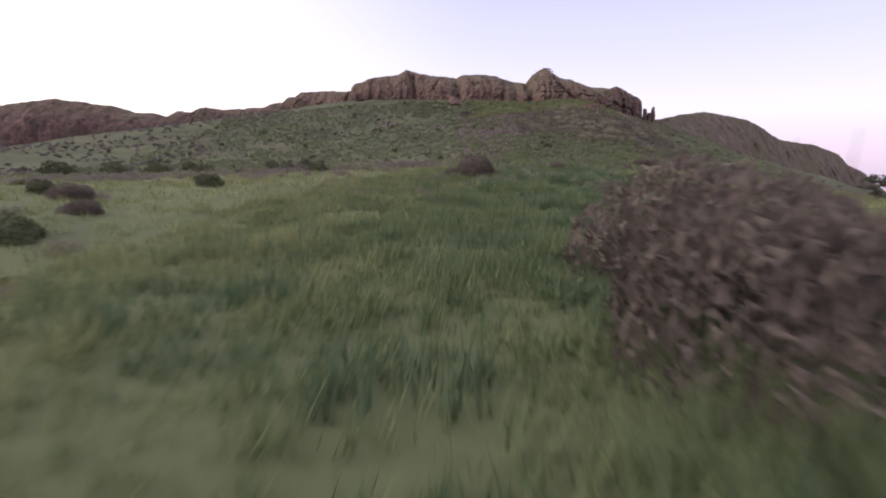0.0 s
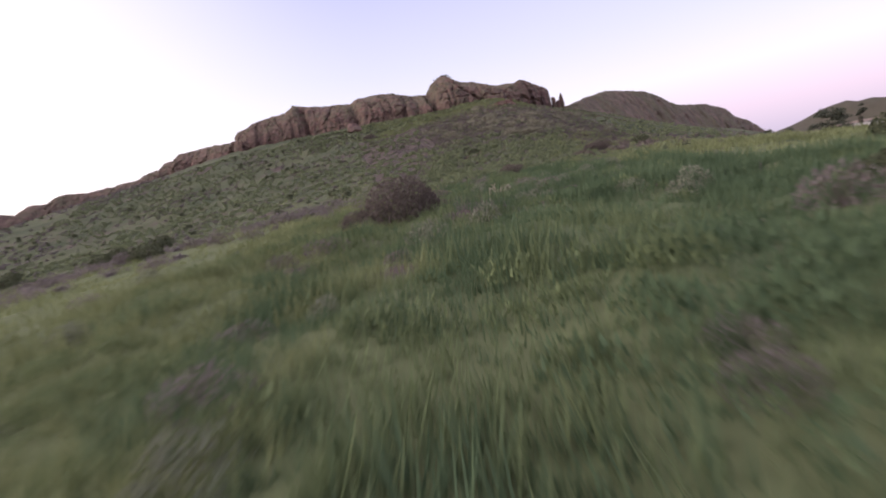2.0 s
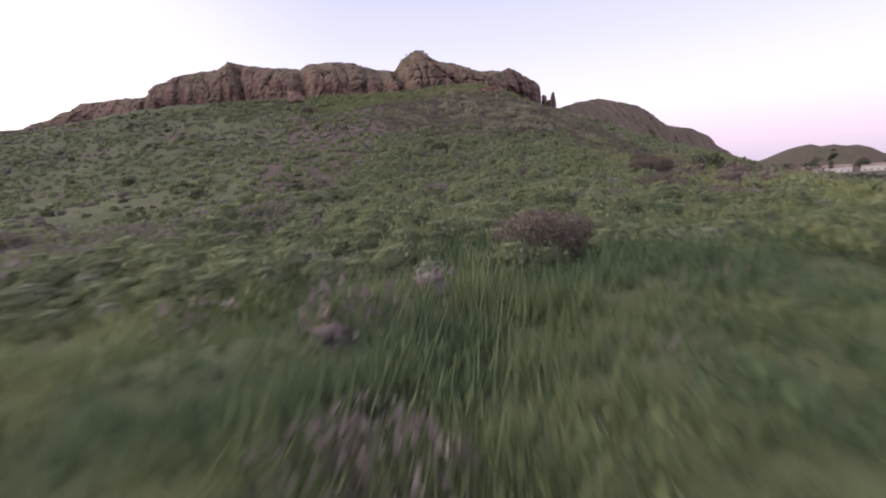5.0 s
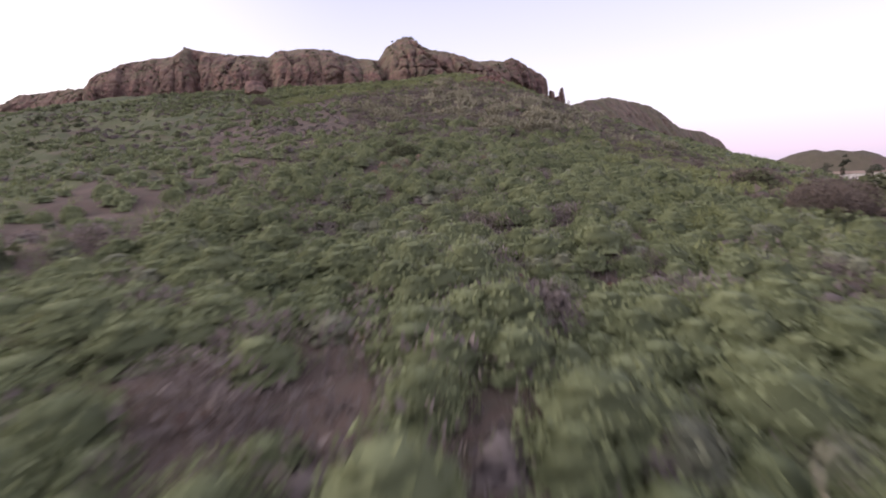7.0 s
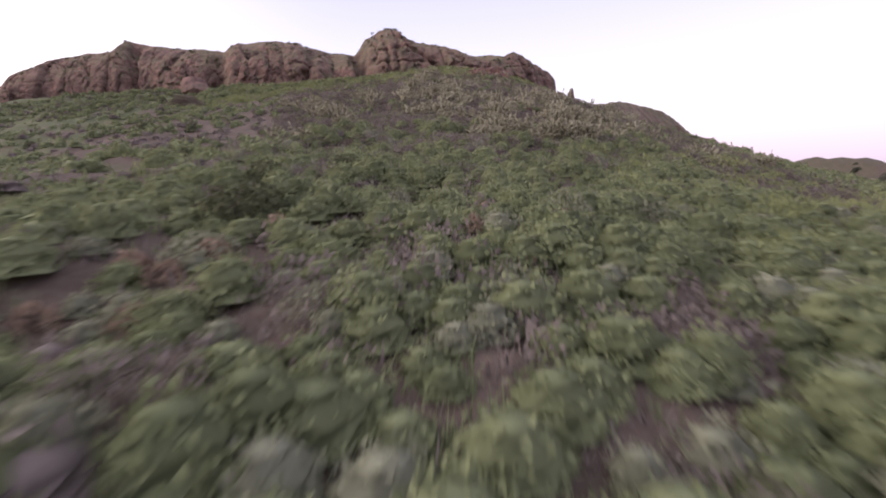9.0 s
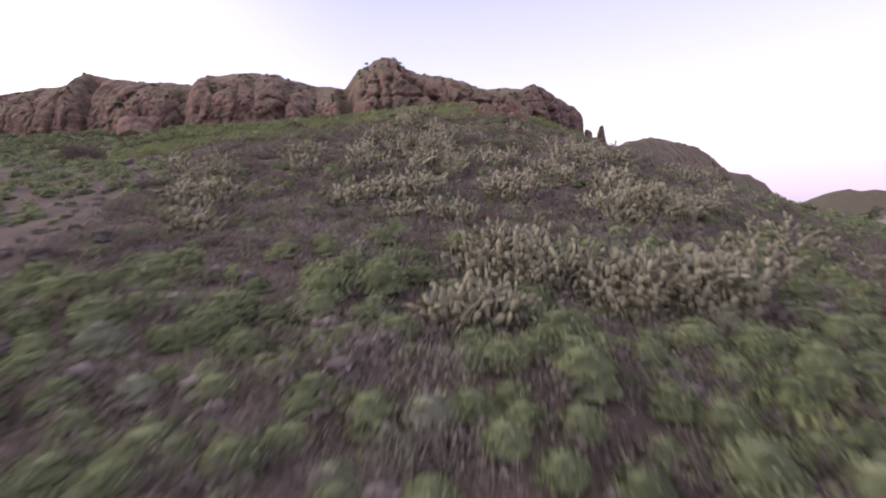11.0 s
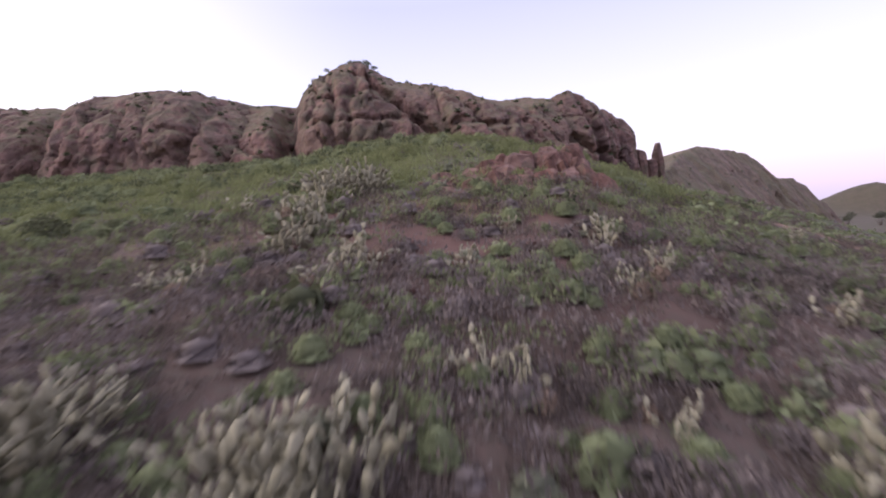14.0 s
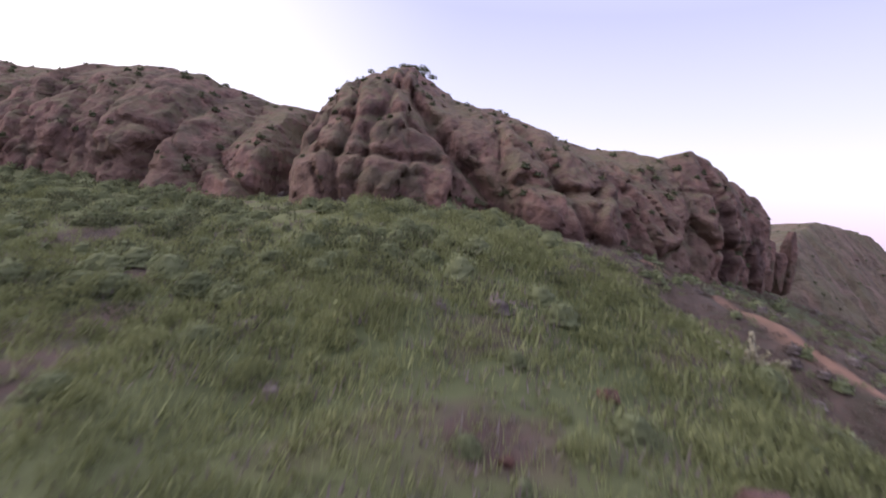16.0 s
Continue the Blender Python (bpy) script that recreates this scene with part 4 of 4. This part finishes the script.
# tussocks over the lower meadow, and bright grass mounds on the spur's right flank
p = darts(5200, -14, 30, 1.5, 66, rng, lambda x, y: (np.abs(x - way_x(y)) < 11) * (0.35 + 0.65 * step(14, 26, y)) * np.clip(0.45 + fbm(x / 3.2, y / 3.2, 93) * 1.8, 0.05, 1) * (1 - 0.7 * open_soil(x, y)))
# same painted shade for the tussocks: patches that thicken to the right
dark_side = fbm(p[:, 0] / 2.2, p[:, 1] / 2.2, 94) + 0.05 * (p[:, 0] - way_x(p[:, 1]) - 1.0) > 0.02
scatter("meadow_tussocks", p[~dark_side], 0.55 + 0.65 * rng.random(int((~dark_side).sum())), low_mound, GRASS, "soft rounded tussocks of spring grass", "grass", rng)
scatter("deep_tussocks", p[dark_side], 0.55 + 0.65 * rng.random(int(dark_side.sum())), low_mound, SHADED, "darker rounded tussocks in patches, with shade painted in to the right", "grass", rng)
p = darts(4200, 16, 80, 48, 122, rng, lambda x, y: step(3, 7, x - way_x(y)) * (1 - step(112, 122, y)) * np.clip(0.55 + fbm(x / 6, y / 6, 95) * 1.6, 0.05, 1) * (1 - open_soil(x, y)))
scatter("flank_grass", p, 0.8 + 0.9 * rng.random(len(p)), low_mound, MEADOW, "bright green grass mounds on the open flank", "grass", rng)
# grass mounds and the shrub belt of the upper meadow
p = darts(4200, 10, 56, 152, 180, rng, lambda x, y: (1 - open_soil(x, y)) * np.clip(0.35 + fbm(x / 4, y / 4, 66) * 2.0, 0.02, 1) * (1 - step(-1, 1, x - line([140, 155, 161, 165, 170, 178], [56, 54.5, 53, 51.2, 49, 47], y))))
scatter("grass_mounds", p, 0.45 + 0.6 * rng.random(len(p)), blade_mound, MEADOW, "tall tufts of fresh grass on the meadow", "grass", rng)
p = darts(2300, -10, 52, 158, 186, rng, lambda x, y: (x < brow_x(y) + 2) * step(157, 165, y - 0.12 * (x - 30)) * np.clip(0.55 + fbm(x / 3, y / 3, 67) * 1.6, 0, 1))
half = len(p) // 2
scatter("belt_dark", p[:half], 0.8 + 0.9 * rng.random(half), fine_dry, DARK, "dark olive brush in a belt below the cliff", "shrub", rng)
p = p[half:]
scatter("belt_scrub", p, 0.6 + 0.8 * rng.random(len(p)), round_, LEAF, "green shrubs in a belt below the cliff", "shrub", rng)
p = darts(3600, -230, -60, 70, 212, rng, lambda x, y: np.clip(0.4 + fbm(x / 12, y / 12, 68) * 1.5, 0.05, 1))
scatter("far_scrub", p, 0.7 + 0.9 * rng.random(len(p)), small, DRY, "dull scrub over the far hillside", "shrub", rng)

# ---- prickly pears ----


def pad_mesh(k):
    """One flat fleshy pad, rooted at its lower end."""
    local = np.random.default_rng(300 + k)
    bm = bmesh.new()
    bmesh.ops.create_icosphere(bm, subdivisions=1, radius=1.0)
    for v in bm.verts:
        x, y, z = v.co
        w = 0.086 * (0.8 + 0.25 * z)
        v.co = (x * w * 1.05, y * 0.022 + 0.02 * z * z, (z + 1) * 0.15 + float(local.normal()) * 0.006)
    me = bpy.data.meshes.new("pad")
    bm.to_mesh(me)
    bm.free()
    me.materials.append(PAD)
    for f in me.polygons:
        f.use_smooth = True
    return me


PADS = [pad_mesh(k) for k in range(4)]


def cactus_frames(n_chain, spread_, local):
    """Where each pad of a clump grows: chains of pads that rise and lean outwards."""
    got = []
    for _ in range(n_chain):
        az, rr = local.random() * 6.283, spread_ * math.sqrt(local.random())
        at_ = Vector((math.cos(az) * rr, math.sin(az) * rr, -0.03))
        tilt = Euler((float(local.normal()) * 0.22, 0.35 * rr / spread_ + float(local.normal()) * 0.2, 0))
        turn_ = Matrix.Rotation(az, 3, "Z") @ tilt.to_matrix() @ Matrix.Rotation(local.random() * 6.283, 3, "Z")
        for j in range(int(2 + local.integers(0, 3))):
            size = (1.0 - 0.1 * j) * (0.85 + 0.4 * local.random())
            got.append((Matrix.Translation(at_) @ turn_.to_4x4() @ Matrix.Scale(size, 4), int(local.integers(4))))
            at_ = at_ + turn_ @ Vector((float(local.normal()) * 0.02, 0, 0.27 * size))
            turn_ = turn_ @ Euler((float(local.normal()) * 0.25, float(local.normal()) * 0.35, float(local.normal()) * 0.8)).to_matrix()
    return got


cacti = []
for k in range(6):
    local = np.random.default_rng(500 + k)
    root = thing("prickly_pear", (0, 0, -400), "pale yellow-green prickly pear with upright pads", "cactus", "prickly pears on the spur")
    for m, which in cactus_frames(11, 0.32, local):
        pad = part("pad", PADS[which], root)
        pad.matrix_basis = m
    cacti.append(root)

# clumps: x, y, width along, width across
CLUMPS = [(38.4, 128.3, 1.45, 0.9), (35.8, 133.2, 1.5, 1.0), (35.2, 137.6, 1.7, 1.0), (36.4, 136.6, 0.9, 0.9), (36.9, 139.0, 1.3, 1.0), (33.5, 140.8, 1.0, 0.7), (39.7, 133.5, 1.5, 0.8), (41.4, 132.2, 0.6, 0.5), (45.2, 135.8, 1.3, 0.8), (41.9, 130.6, 0.55, 0.5),
          (32.1, 128.4, 1.2, 0.7), (31.7, 133.8, 1.0, 0.5), (35.1, 130.0, 0.25, 0.25), (44.7, 129.9, 1.2, 0.8), (43.5, 127.4, 0.9, 0.7), (31.7, 138.9, 0.6, 0.5), (28.3, 138.9, 0.9, 0.5), (48, 136, 1.0, 0.7)]
SINGLES = [(36.9, 152.0), (38.2, 152.8), (37.6, 152.3), (36.5, 150.6), (34.3, 146.6), (33.7, 146.2), (40.6, 145.2), (37.2, 145.4), (37.8, 145.8), (43.9, 143.3), (44.9, 146.3), (45.3, 144.2), (33.8, 153.3), (40.4, 140.7), (44.6, 137.9),
           (43.6, 135.5), (43.9, 135.9), (44.1, 134.9), (32.3, 137.6), (41.4, 134.7), (33.3, 146.4), (48, 142.1), (39.8, 141.1), (47.2, 137.8), (51.4, 161.5), (51.9, 161.2), (20.4, 71.7), (26.4, 98.9), (26.6, 97.0), (28.3, 99.2), (30.6, 107.5), (31.2, 107.8), (28.1, 108.5), (20.7, 97.9), (21.3, 98.6), (21.1, 96.5), (20.6, 96.5), (28.6, 99.0), (41.6, 136.6), (42.4, 139.8), (38.3, 145.7), (40.8, 145.5), (42.6, 147.7), (45.2, 146.6), (45.8, 144.8), (38.1, 146.4), (36.4, 151.4), (36.0, 150.9), (38.4, 154.4)]
grow = np.random.default_rng(33)
rest = []
for x, y, a, c in CLUMPS:
    n = int(3 + 4.5 * a * c / 0.5)
    for j in range(n):
        u, w = grow.random() * 6.283, math.sqrt(grow.random())
        px, py = x + math.cos(u) * w * a, y + math.sin(u) * w * c
        if j % 2 == 0 or a < 0.7:
            plant(cacti, px, py, 0.9 + 0.4 * grow.random(), grow)
        else:
            rest.append((px, py))
for x, y, a, c, n in STANDS:
    for _ in range(n):
        u, w = grow.random() * 6.283, math.sqrt(grow.random())
        rest.append((x + math.cos(u) * w * a, y + math.sin(u) * w * c))
for x, y in SINGLES:
    plant(cacti if y > 110 or y < 80 else tan_bush, x, y, 0.75 + 0.3 * grow.random(), grow)
    if y > 136:
        plant(tan_bush, x + 0.3 * grow.normal(), y + 0.3 * grow.normal(), 0.5 + 0.3 * grow.random(), grow)
clear(tan_bush)
for x, y in [(7.8, 43.6), (8.2, 43.6), (8.0, 43.9), (8.45, 43.8)]:
    plant(cacti, x, y, 0.75, grow)
clear(cacti)


def pad_cloud(local):
    V, F, base = [], [], 0
    for m, which in cactus_frames(17, 0.38, local):
        me = PADS[which]
        V.append(np.array([m @ v.co for v in me.vertices]))
        F.append(np.array([f.vertices[:] for f in me.polygons]) + base)
        base += len(me.vertices)
    return np.concatenate(V), np.concatenate(F)


clouds = [pad_cloud(np.random.default_rng(700 + k)) for k in range(5)]
wide = darts(500, 20, 70, 112, 150, grow, lambda x, y: np.clip(fbm(x / 4.5, y / 4.5, 27) * 2.2 - 0.12, 0, 1) * (np.abs(x - way_x(y)) > 4) * (off_line(FOOTPATH, x, y) > 1.0))
p = np.concatenate([np.array(rest), wide])
scatter("cactus_thicket", p, 1.0 + 0.5 * grow.random(len(p)), clouds, PAD, "thicket of pale prickly pear pads on the spur", "cactus", grow)


# ---- rocks ----
def rock_mesh(seed, sx, sy, sz, mat=None):
    """An angular block: a rough hull with worn edges."""
    local = np.random.default_rng(seed)
    bm = bmesh.new()
    for _ in range(18):
        d = local.normal(size=3)
        d /= np.abs(d).max() ** 0.7 * np.linalg.norm(d) ** 0.3
        bm.verts.new((d[0] * sx, d[1] * sy, d[2] * sz))
    bmesh.ops.convex_hull(bm, input=bm.verts)
    bmesh.ops.delete(bm, geom=[v for v in bm.verts if not v.link_faces], context="VERTS")
    bmesh.ops.bevel(bm, geom=list(bm.edges), offset=0.06 * min(sx, sy, sz), segments=1, affect="EDGES")
    me = bpy.data.meshes.new("rock")
    bm.to_mesh(me)
    bm.free()
    me.materials.append(mat or STONE)
    return me


stone = np.random.default_rng(44)
outcrop = thing("rock_outcrop", (45, 152.8, float(land(45, 152.8)[0])), "fractured reddish rock outcrop on the slope brow", "rock")


def slab_mesh(seed, sx, sy, sz, mat):
    """A split block: a skewed prism with broken ends and a stepped face."""
    local = np.random.default_rng(seed)
    bm = bmesh.new()
    for dz, taper in ((-1, 1.08), (0.15, 1.0), (0.8, 0.82), (1.0, 0.5)):
        lean = local.normal(size=2) * 0.10
        for ax, ay in ((-1, -1), (0.1, -1.12), (1, -0.9), (1, 1), (-1, 1)):
            j = local.normal(size=3) * 0.13
            bm.verts.new((sx * (ax * taper + j[0] + lean[0]), sy * (ay * taper + j[1] + lean[1]), sz * (dz + j[2])))
    bmesh.ops.convex_hull(bm, input=bm.verts)
    bmesh.ops.delete(bm, geom=[v for v in bm.verts if not v.link_faces], context="VERTS")
    bmesh.ops.bevel(bm, geom=list(bm.edges), offset=0.018, segments=1, affect="EDGES")
    me = bpy.data.meshes.new("rock")
    bm.to_mesh(me)
    bm.free()
    me.materials.append(mat)
    return me


k = 0
for tier, (y0, lift, x_lo, x_hi) in enumerate([(1.5, 0.75, -3.6, 2.9), (0.7, 0.35, -4.2, 3.0), (-0.1, 0.0, -4.4, 2.8), (-0.8, -0.25, -4.0, 2.2)]):
    x = x_lo
    while x < x_hi:
        w = 0.20 + 0.42 * stone.random() ** 1.5
        rise = 0.55 + 0.75 * step(-3.5, 2.0, x) * (1 - 0.22 * tier) + 0.30 * stone.random()
        y = y0 + 0.28 * stone.normal()
        gx, gy = 45 + x + w, 152.8 + y
        rock = part("rock", slab_mesh(900 + k, w * 1.25, 0.42 + 0.2 * stone.random(), rise * 0.8, STONE if k % 3 else ROCK), outcrop)
        rock.matrix_basis = pose(x + w, y, float(ground_z(gx, gy)[0]) - outcrop.location.z + rise * 0.28 - 0.60, -6 + float(stone.normal() * 6), float(stone.normal() * 7), float(stone.normal() * 16))
        x += w * 1.55
        k += 1

boulder = tagged(new("boulder", rock_mesh(950, 2.4, 2.0, 1.9, ROCK)), "large reddish boulder at the foot of the cliff", "rock")
boulder.matrix_basis = pose(4.2, 178.5, float(land(4.2, 178.5)[0]) + 0.9, 4, 6, 20)
for k, (x, y, h, r) in enumerate([(80.6, 198.6, 6.5, 0.8), (84.6, 200.5, 7.6, 0.9), (83.0, 200, 5.0, 1.0)]):
    spire = tagged(new("rock_spire", rock_mesh(960 + k, r, r, h / 2, ROCK)), "narrow rock pinnacle standing off the cliff end", "rock", "rock spires")
    spire.matrix_basis = pose(x, y, 28 + h / 2 + 0.8, 2, -4, 30 * k)
loose_stones = [rock_mesh(970 + k, 0.2, 0.17, 0.13, STONE) for k in range(5)]
spots = [(17.7, 70.9), (14.5, 73.6), (15.1, 74.3), (45.7, 149.4), (43.8, 156.4), (35.8, 157.1), (46.5, 158.9), (21.2, 93.7), (16.6, 68.4)]
spots += [tuple(q) for q in darts(150, 28, 52, 112, 154, stone, lambda x, y: cover(x, y))]
spots += [tuple(q) for q in darts(45, 11, 30, 66, 80, stone, lambda x, y: cover(x, y))]
for k, (x, y) in enumerate(spots):
    s_ = 0.45 + 0.9 * stone.random() ** 2
    loose = tagged(new("stone", loose_stones[k % 5]), "small weathered stone lying on the soil", "stone", "loose stones")
    loose.matrix_basis = pose(x, y, float(ground_z(x, y)[0]) + 0.03 * s_, float(stone.normal() * 15), 0, float(stone.random() * 360)) @ Matrix.Scale(s_, 4)

# scrub that clings to ledges and tops of the cliffs
for wall_name, n in (("cliff_mesa", 700), ("cliff_side_hill", 420), ("cliff_far_mesa", 160)):
    me = bpy.data.objects[wall_name].data
    co = np.empty(len(me.polygons) * 3)
    me.polygons.foreach_get("center", co)
    no = np.empty(len(me.polygons) * 3)
    me.polygons.foreach_get("normal", no)
    co, no = co.reshape(-1, 3), no.reshape(-1, 3)
    up = np.clip(np.abs(no[:, 2]) - 0.28, 0, 1) * (fbm(co[:, 0] / 3.0, co[:, 2] / 2.0, 71) > -0.1)
    w = grow.choice(len(co), size=n, p=up / up.sum())
    V, F, base = [], [], 0
    for q in w:
        tv, tf = small[int(grow.integers(8))]
        V.append(tv * (0.35 + 0.6 * grow.random()) + co[q] - np.array([0, 0, 0.1]))
        F.append(tf + base)
        base += len(tv)
    tagged(new("ledge_scrub", mesh_of("ledge_scrub", np.concatenate(V), np.concatenate(F), DARK)), "olive tufts growing on the rock ledges", "shrub", kind="stuff")
rim_me = bpy.data.objects["cliff_mesa"].data
top_pts = np.empty(len(rim_me.vertices) * 3)
rim_me.vertices.foreach_get("co", top_pts)
top_pts = top_pts.reshape(-1, 3)
for x, y, z, s_ in [(39.4, 201.6, 47.6, 1.5), (41.2, 201.4, 48.0, 1.7), (40.3, 201.8, 47.6, 1.3), (42.3, 200.4, 46.6, 1.0), (36.0, 199.8, 46.4, 0.8), (21.8, 199.5, 43.4, 0.8), (12.0, 202, 43.2, 0.9), (58.5, 190, 40.0, 0.7)]:
    tv, tf = leaves(420, 1.0, 0.8, 0.2, grow, 0.6, 0.3)
    top_bush = tagged(new("cliff_bush", mesh_of("cliff_bush", tv * s_ * 0.55, tf, DARK)), "dark bush rooted on the top of the cliff", "bush", "cliff bushes")
    near_top = top_pts[np.hypot(top_pts[:, 0] - x, (top_pts[:, 1] - y) * 0.6) < 1.2]
    top_bush.matrix_basis = pose(x, y, (float(near_top[:, 2].max()) if len(near_top) else z) - 0.2 - 0.25 * s_)


# ---- across the valley ----
PLASTER, nodes, links, b = material("house_wall", 0.8)
links.new(blend(nodes, links, ramp(nodes, links, grain(nodes, links, 0.4, 4), 0.3, 0.7), (0.42, 0.38, 0.35), (0.60, 0.56, 0.52)), b.inputs["Base Color"])
ROOF, nodes, links, b = material("house_roof", 0.9)
links.new(blend(nodes, links, grain(nodes, links, 1.2, 4), (0.20, 0.13, 0.10), (0.34, 0.27, 0.22)), b.inputs["Base Color"])
GLASS, nodes, links, b = material("window_glass", 0.15)
b.inputs["Base Color"].default_value = (0.04, 0.045, 0.05, 1)


def box_mesh(name, sx, sy, sz, mat):
    bm = bmesh.new()
    bmesh.ops.create_cube(bm, size=1.0, matrix=Matrix.Translation((0, 0, sz / 2)) @ Matrix.Diagonal((sx, sy, sz, 1)))
    me = bpy.data.meshes.new(name)
    bm.to_mesh(me)
    bm.free()
    me.materials.append(mat)
    return me


def roof_mesh(sx, sy, h):
    a, c = sx / 2 + 0.5, sy / 2 + 0.5
    v = [(-a, -c, 0), (a, -c, 0), (a, c, 0), (-a, c, 0), (-a * 0.8, 0, h), (a * 0.8, 0, h), (-a, -c, -0.2), (a, -c, -0.2), (a, c, -0.2), (-a, c, -0.2)]
    me = bpy.data.meshes.new("roof")
    me.from_pydata(v, [], [(0, 1, 5, 4), (2, 3, 4, 5), (1, 2, 5), (3, 0, 4), (0, 6, 7, 1), (1, 7, 8, 2), (2, 8, 9, 3), (3, 9, 6, 0), (9, 8, 7, 6)])
    me.materials.append(ROOF)
    return me


for k, (x, y, sx, sy, sz, turn_) in enumerate([(540, 486, 20, 11, 6.5, -50), (556, 470, 24, 12, 6.5, -40), (572, 476, 18, 11, 7, -60), (584, 452, 22, 11, 6.5, -48), (566, 494, 18, 11, 7, -52), (598, 460, 20, 11, 6.5, -38), (612, 446, 18, 11, 6.5, -55), (630, 452, 18, 11, 6.5, -45)]):
    home = thing("house", (x, y, float(land(x, y)[0]) - 0.2), "pale plastered house with a low tiled roof", "house", "houses across the valley", radians(turn_))
    part("wall", box_mesh("wall", sx, sy, sz, PLASTER), home)
    part("roof", roof_mesh(sx, sy, 2.2), home).location = (0, 0, sz)
    for j in range(4):
        pane = part("window", box_mesh("window", 1.4, 0.12, 1.3, GLASS), home)
        pane.location = (-sx / 2 + sx * (j + 0.5) / 4, -sy / 2 - 0.02, 1.2)


def tree(x, y, h, r, seed, slim=1.0):
    local = np.random.default_rng(seed)
    root = thing("tree", (x, y, float(land(x, y)[0]) - 0.1), "dark leafy tree near the valley floor", "tree", "valley trees")
    sv, sf = stems(7, r * 0.7, h * 0.9, 0.03 * h, local, 3)
    part("trunk", mesh_of("trunk", sv, sf, BARK), root)
    V, F, base = [], [], 0
    for _ in range(12):
        c = local.normal(size=3) * np.array([r * 0.4, r * 0.4, h * 0.16]) + np.array([0, 0, h * 0.66])
        lv, lf = leaves(150, r * 0.5, r * 0.5 * slim, 0.06 * h, local, 0.8)
        V.append(lv + c)
        F.append(lf + base)
        base += len(lv)
    part("crown", mesh_of("crown", np.concatenate(V), np.concatenate(F), FAR), root)
    return root


for k, (x, y, h, r) in enumerate([(86, 95, 6.5, 2.2), (95, 92, 4.5, 2.2), (104, 99, 5, 2.4), (548, 470, 22, 5), (530, 480, 13, 7), (575, 458, 12, 7), (592, 470, 14, 7), (520, 500, 13, 8), (604, 440, 12, 7), (560, 500, 15, 8), (640, 440, 14, 8), (500, 515, 12, 8), (480, 540, 14, 9), (622, 462, 13, 7)]):
    tree(x, y, h, r, 1200 + k)
p = darts(1100, 150, 430, 130, 420, grow, lambda x, y: np.clip(0.3 + fbm(x / 60, y / 60, 45) * 1.6, 0, 1) * (y < 0.9 * x + 60))
scatter("valley_scrub", p, 2.5 + 4.0 * grow.random(len(p)), small, FAR, "dark scrub and trees over the distant valley", "shrub", grow)
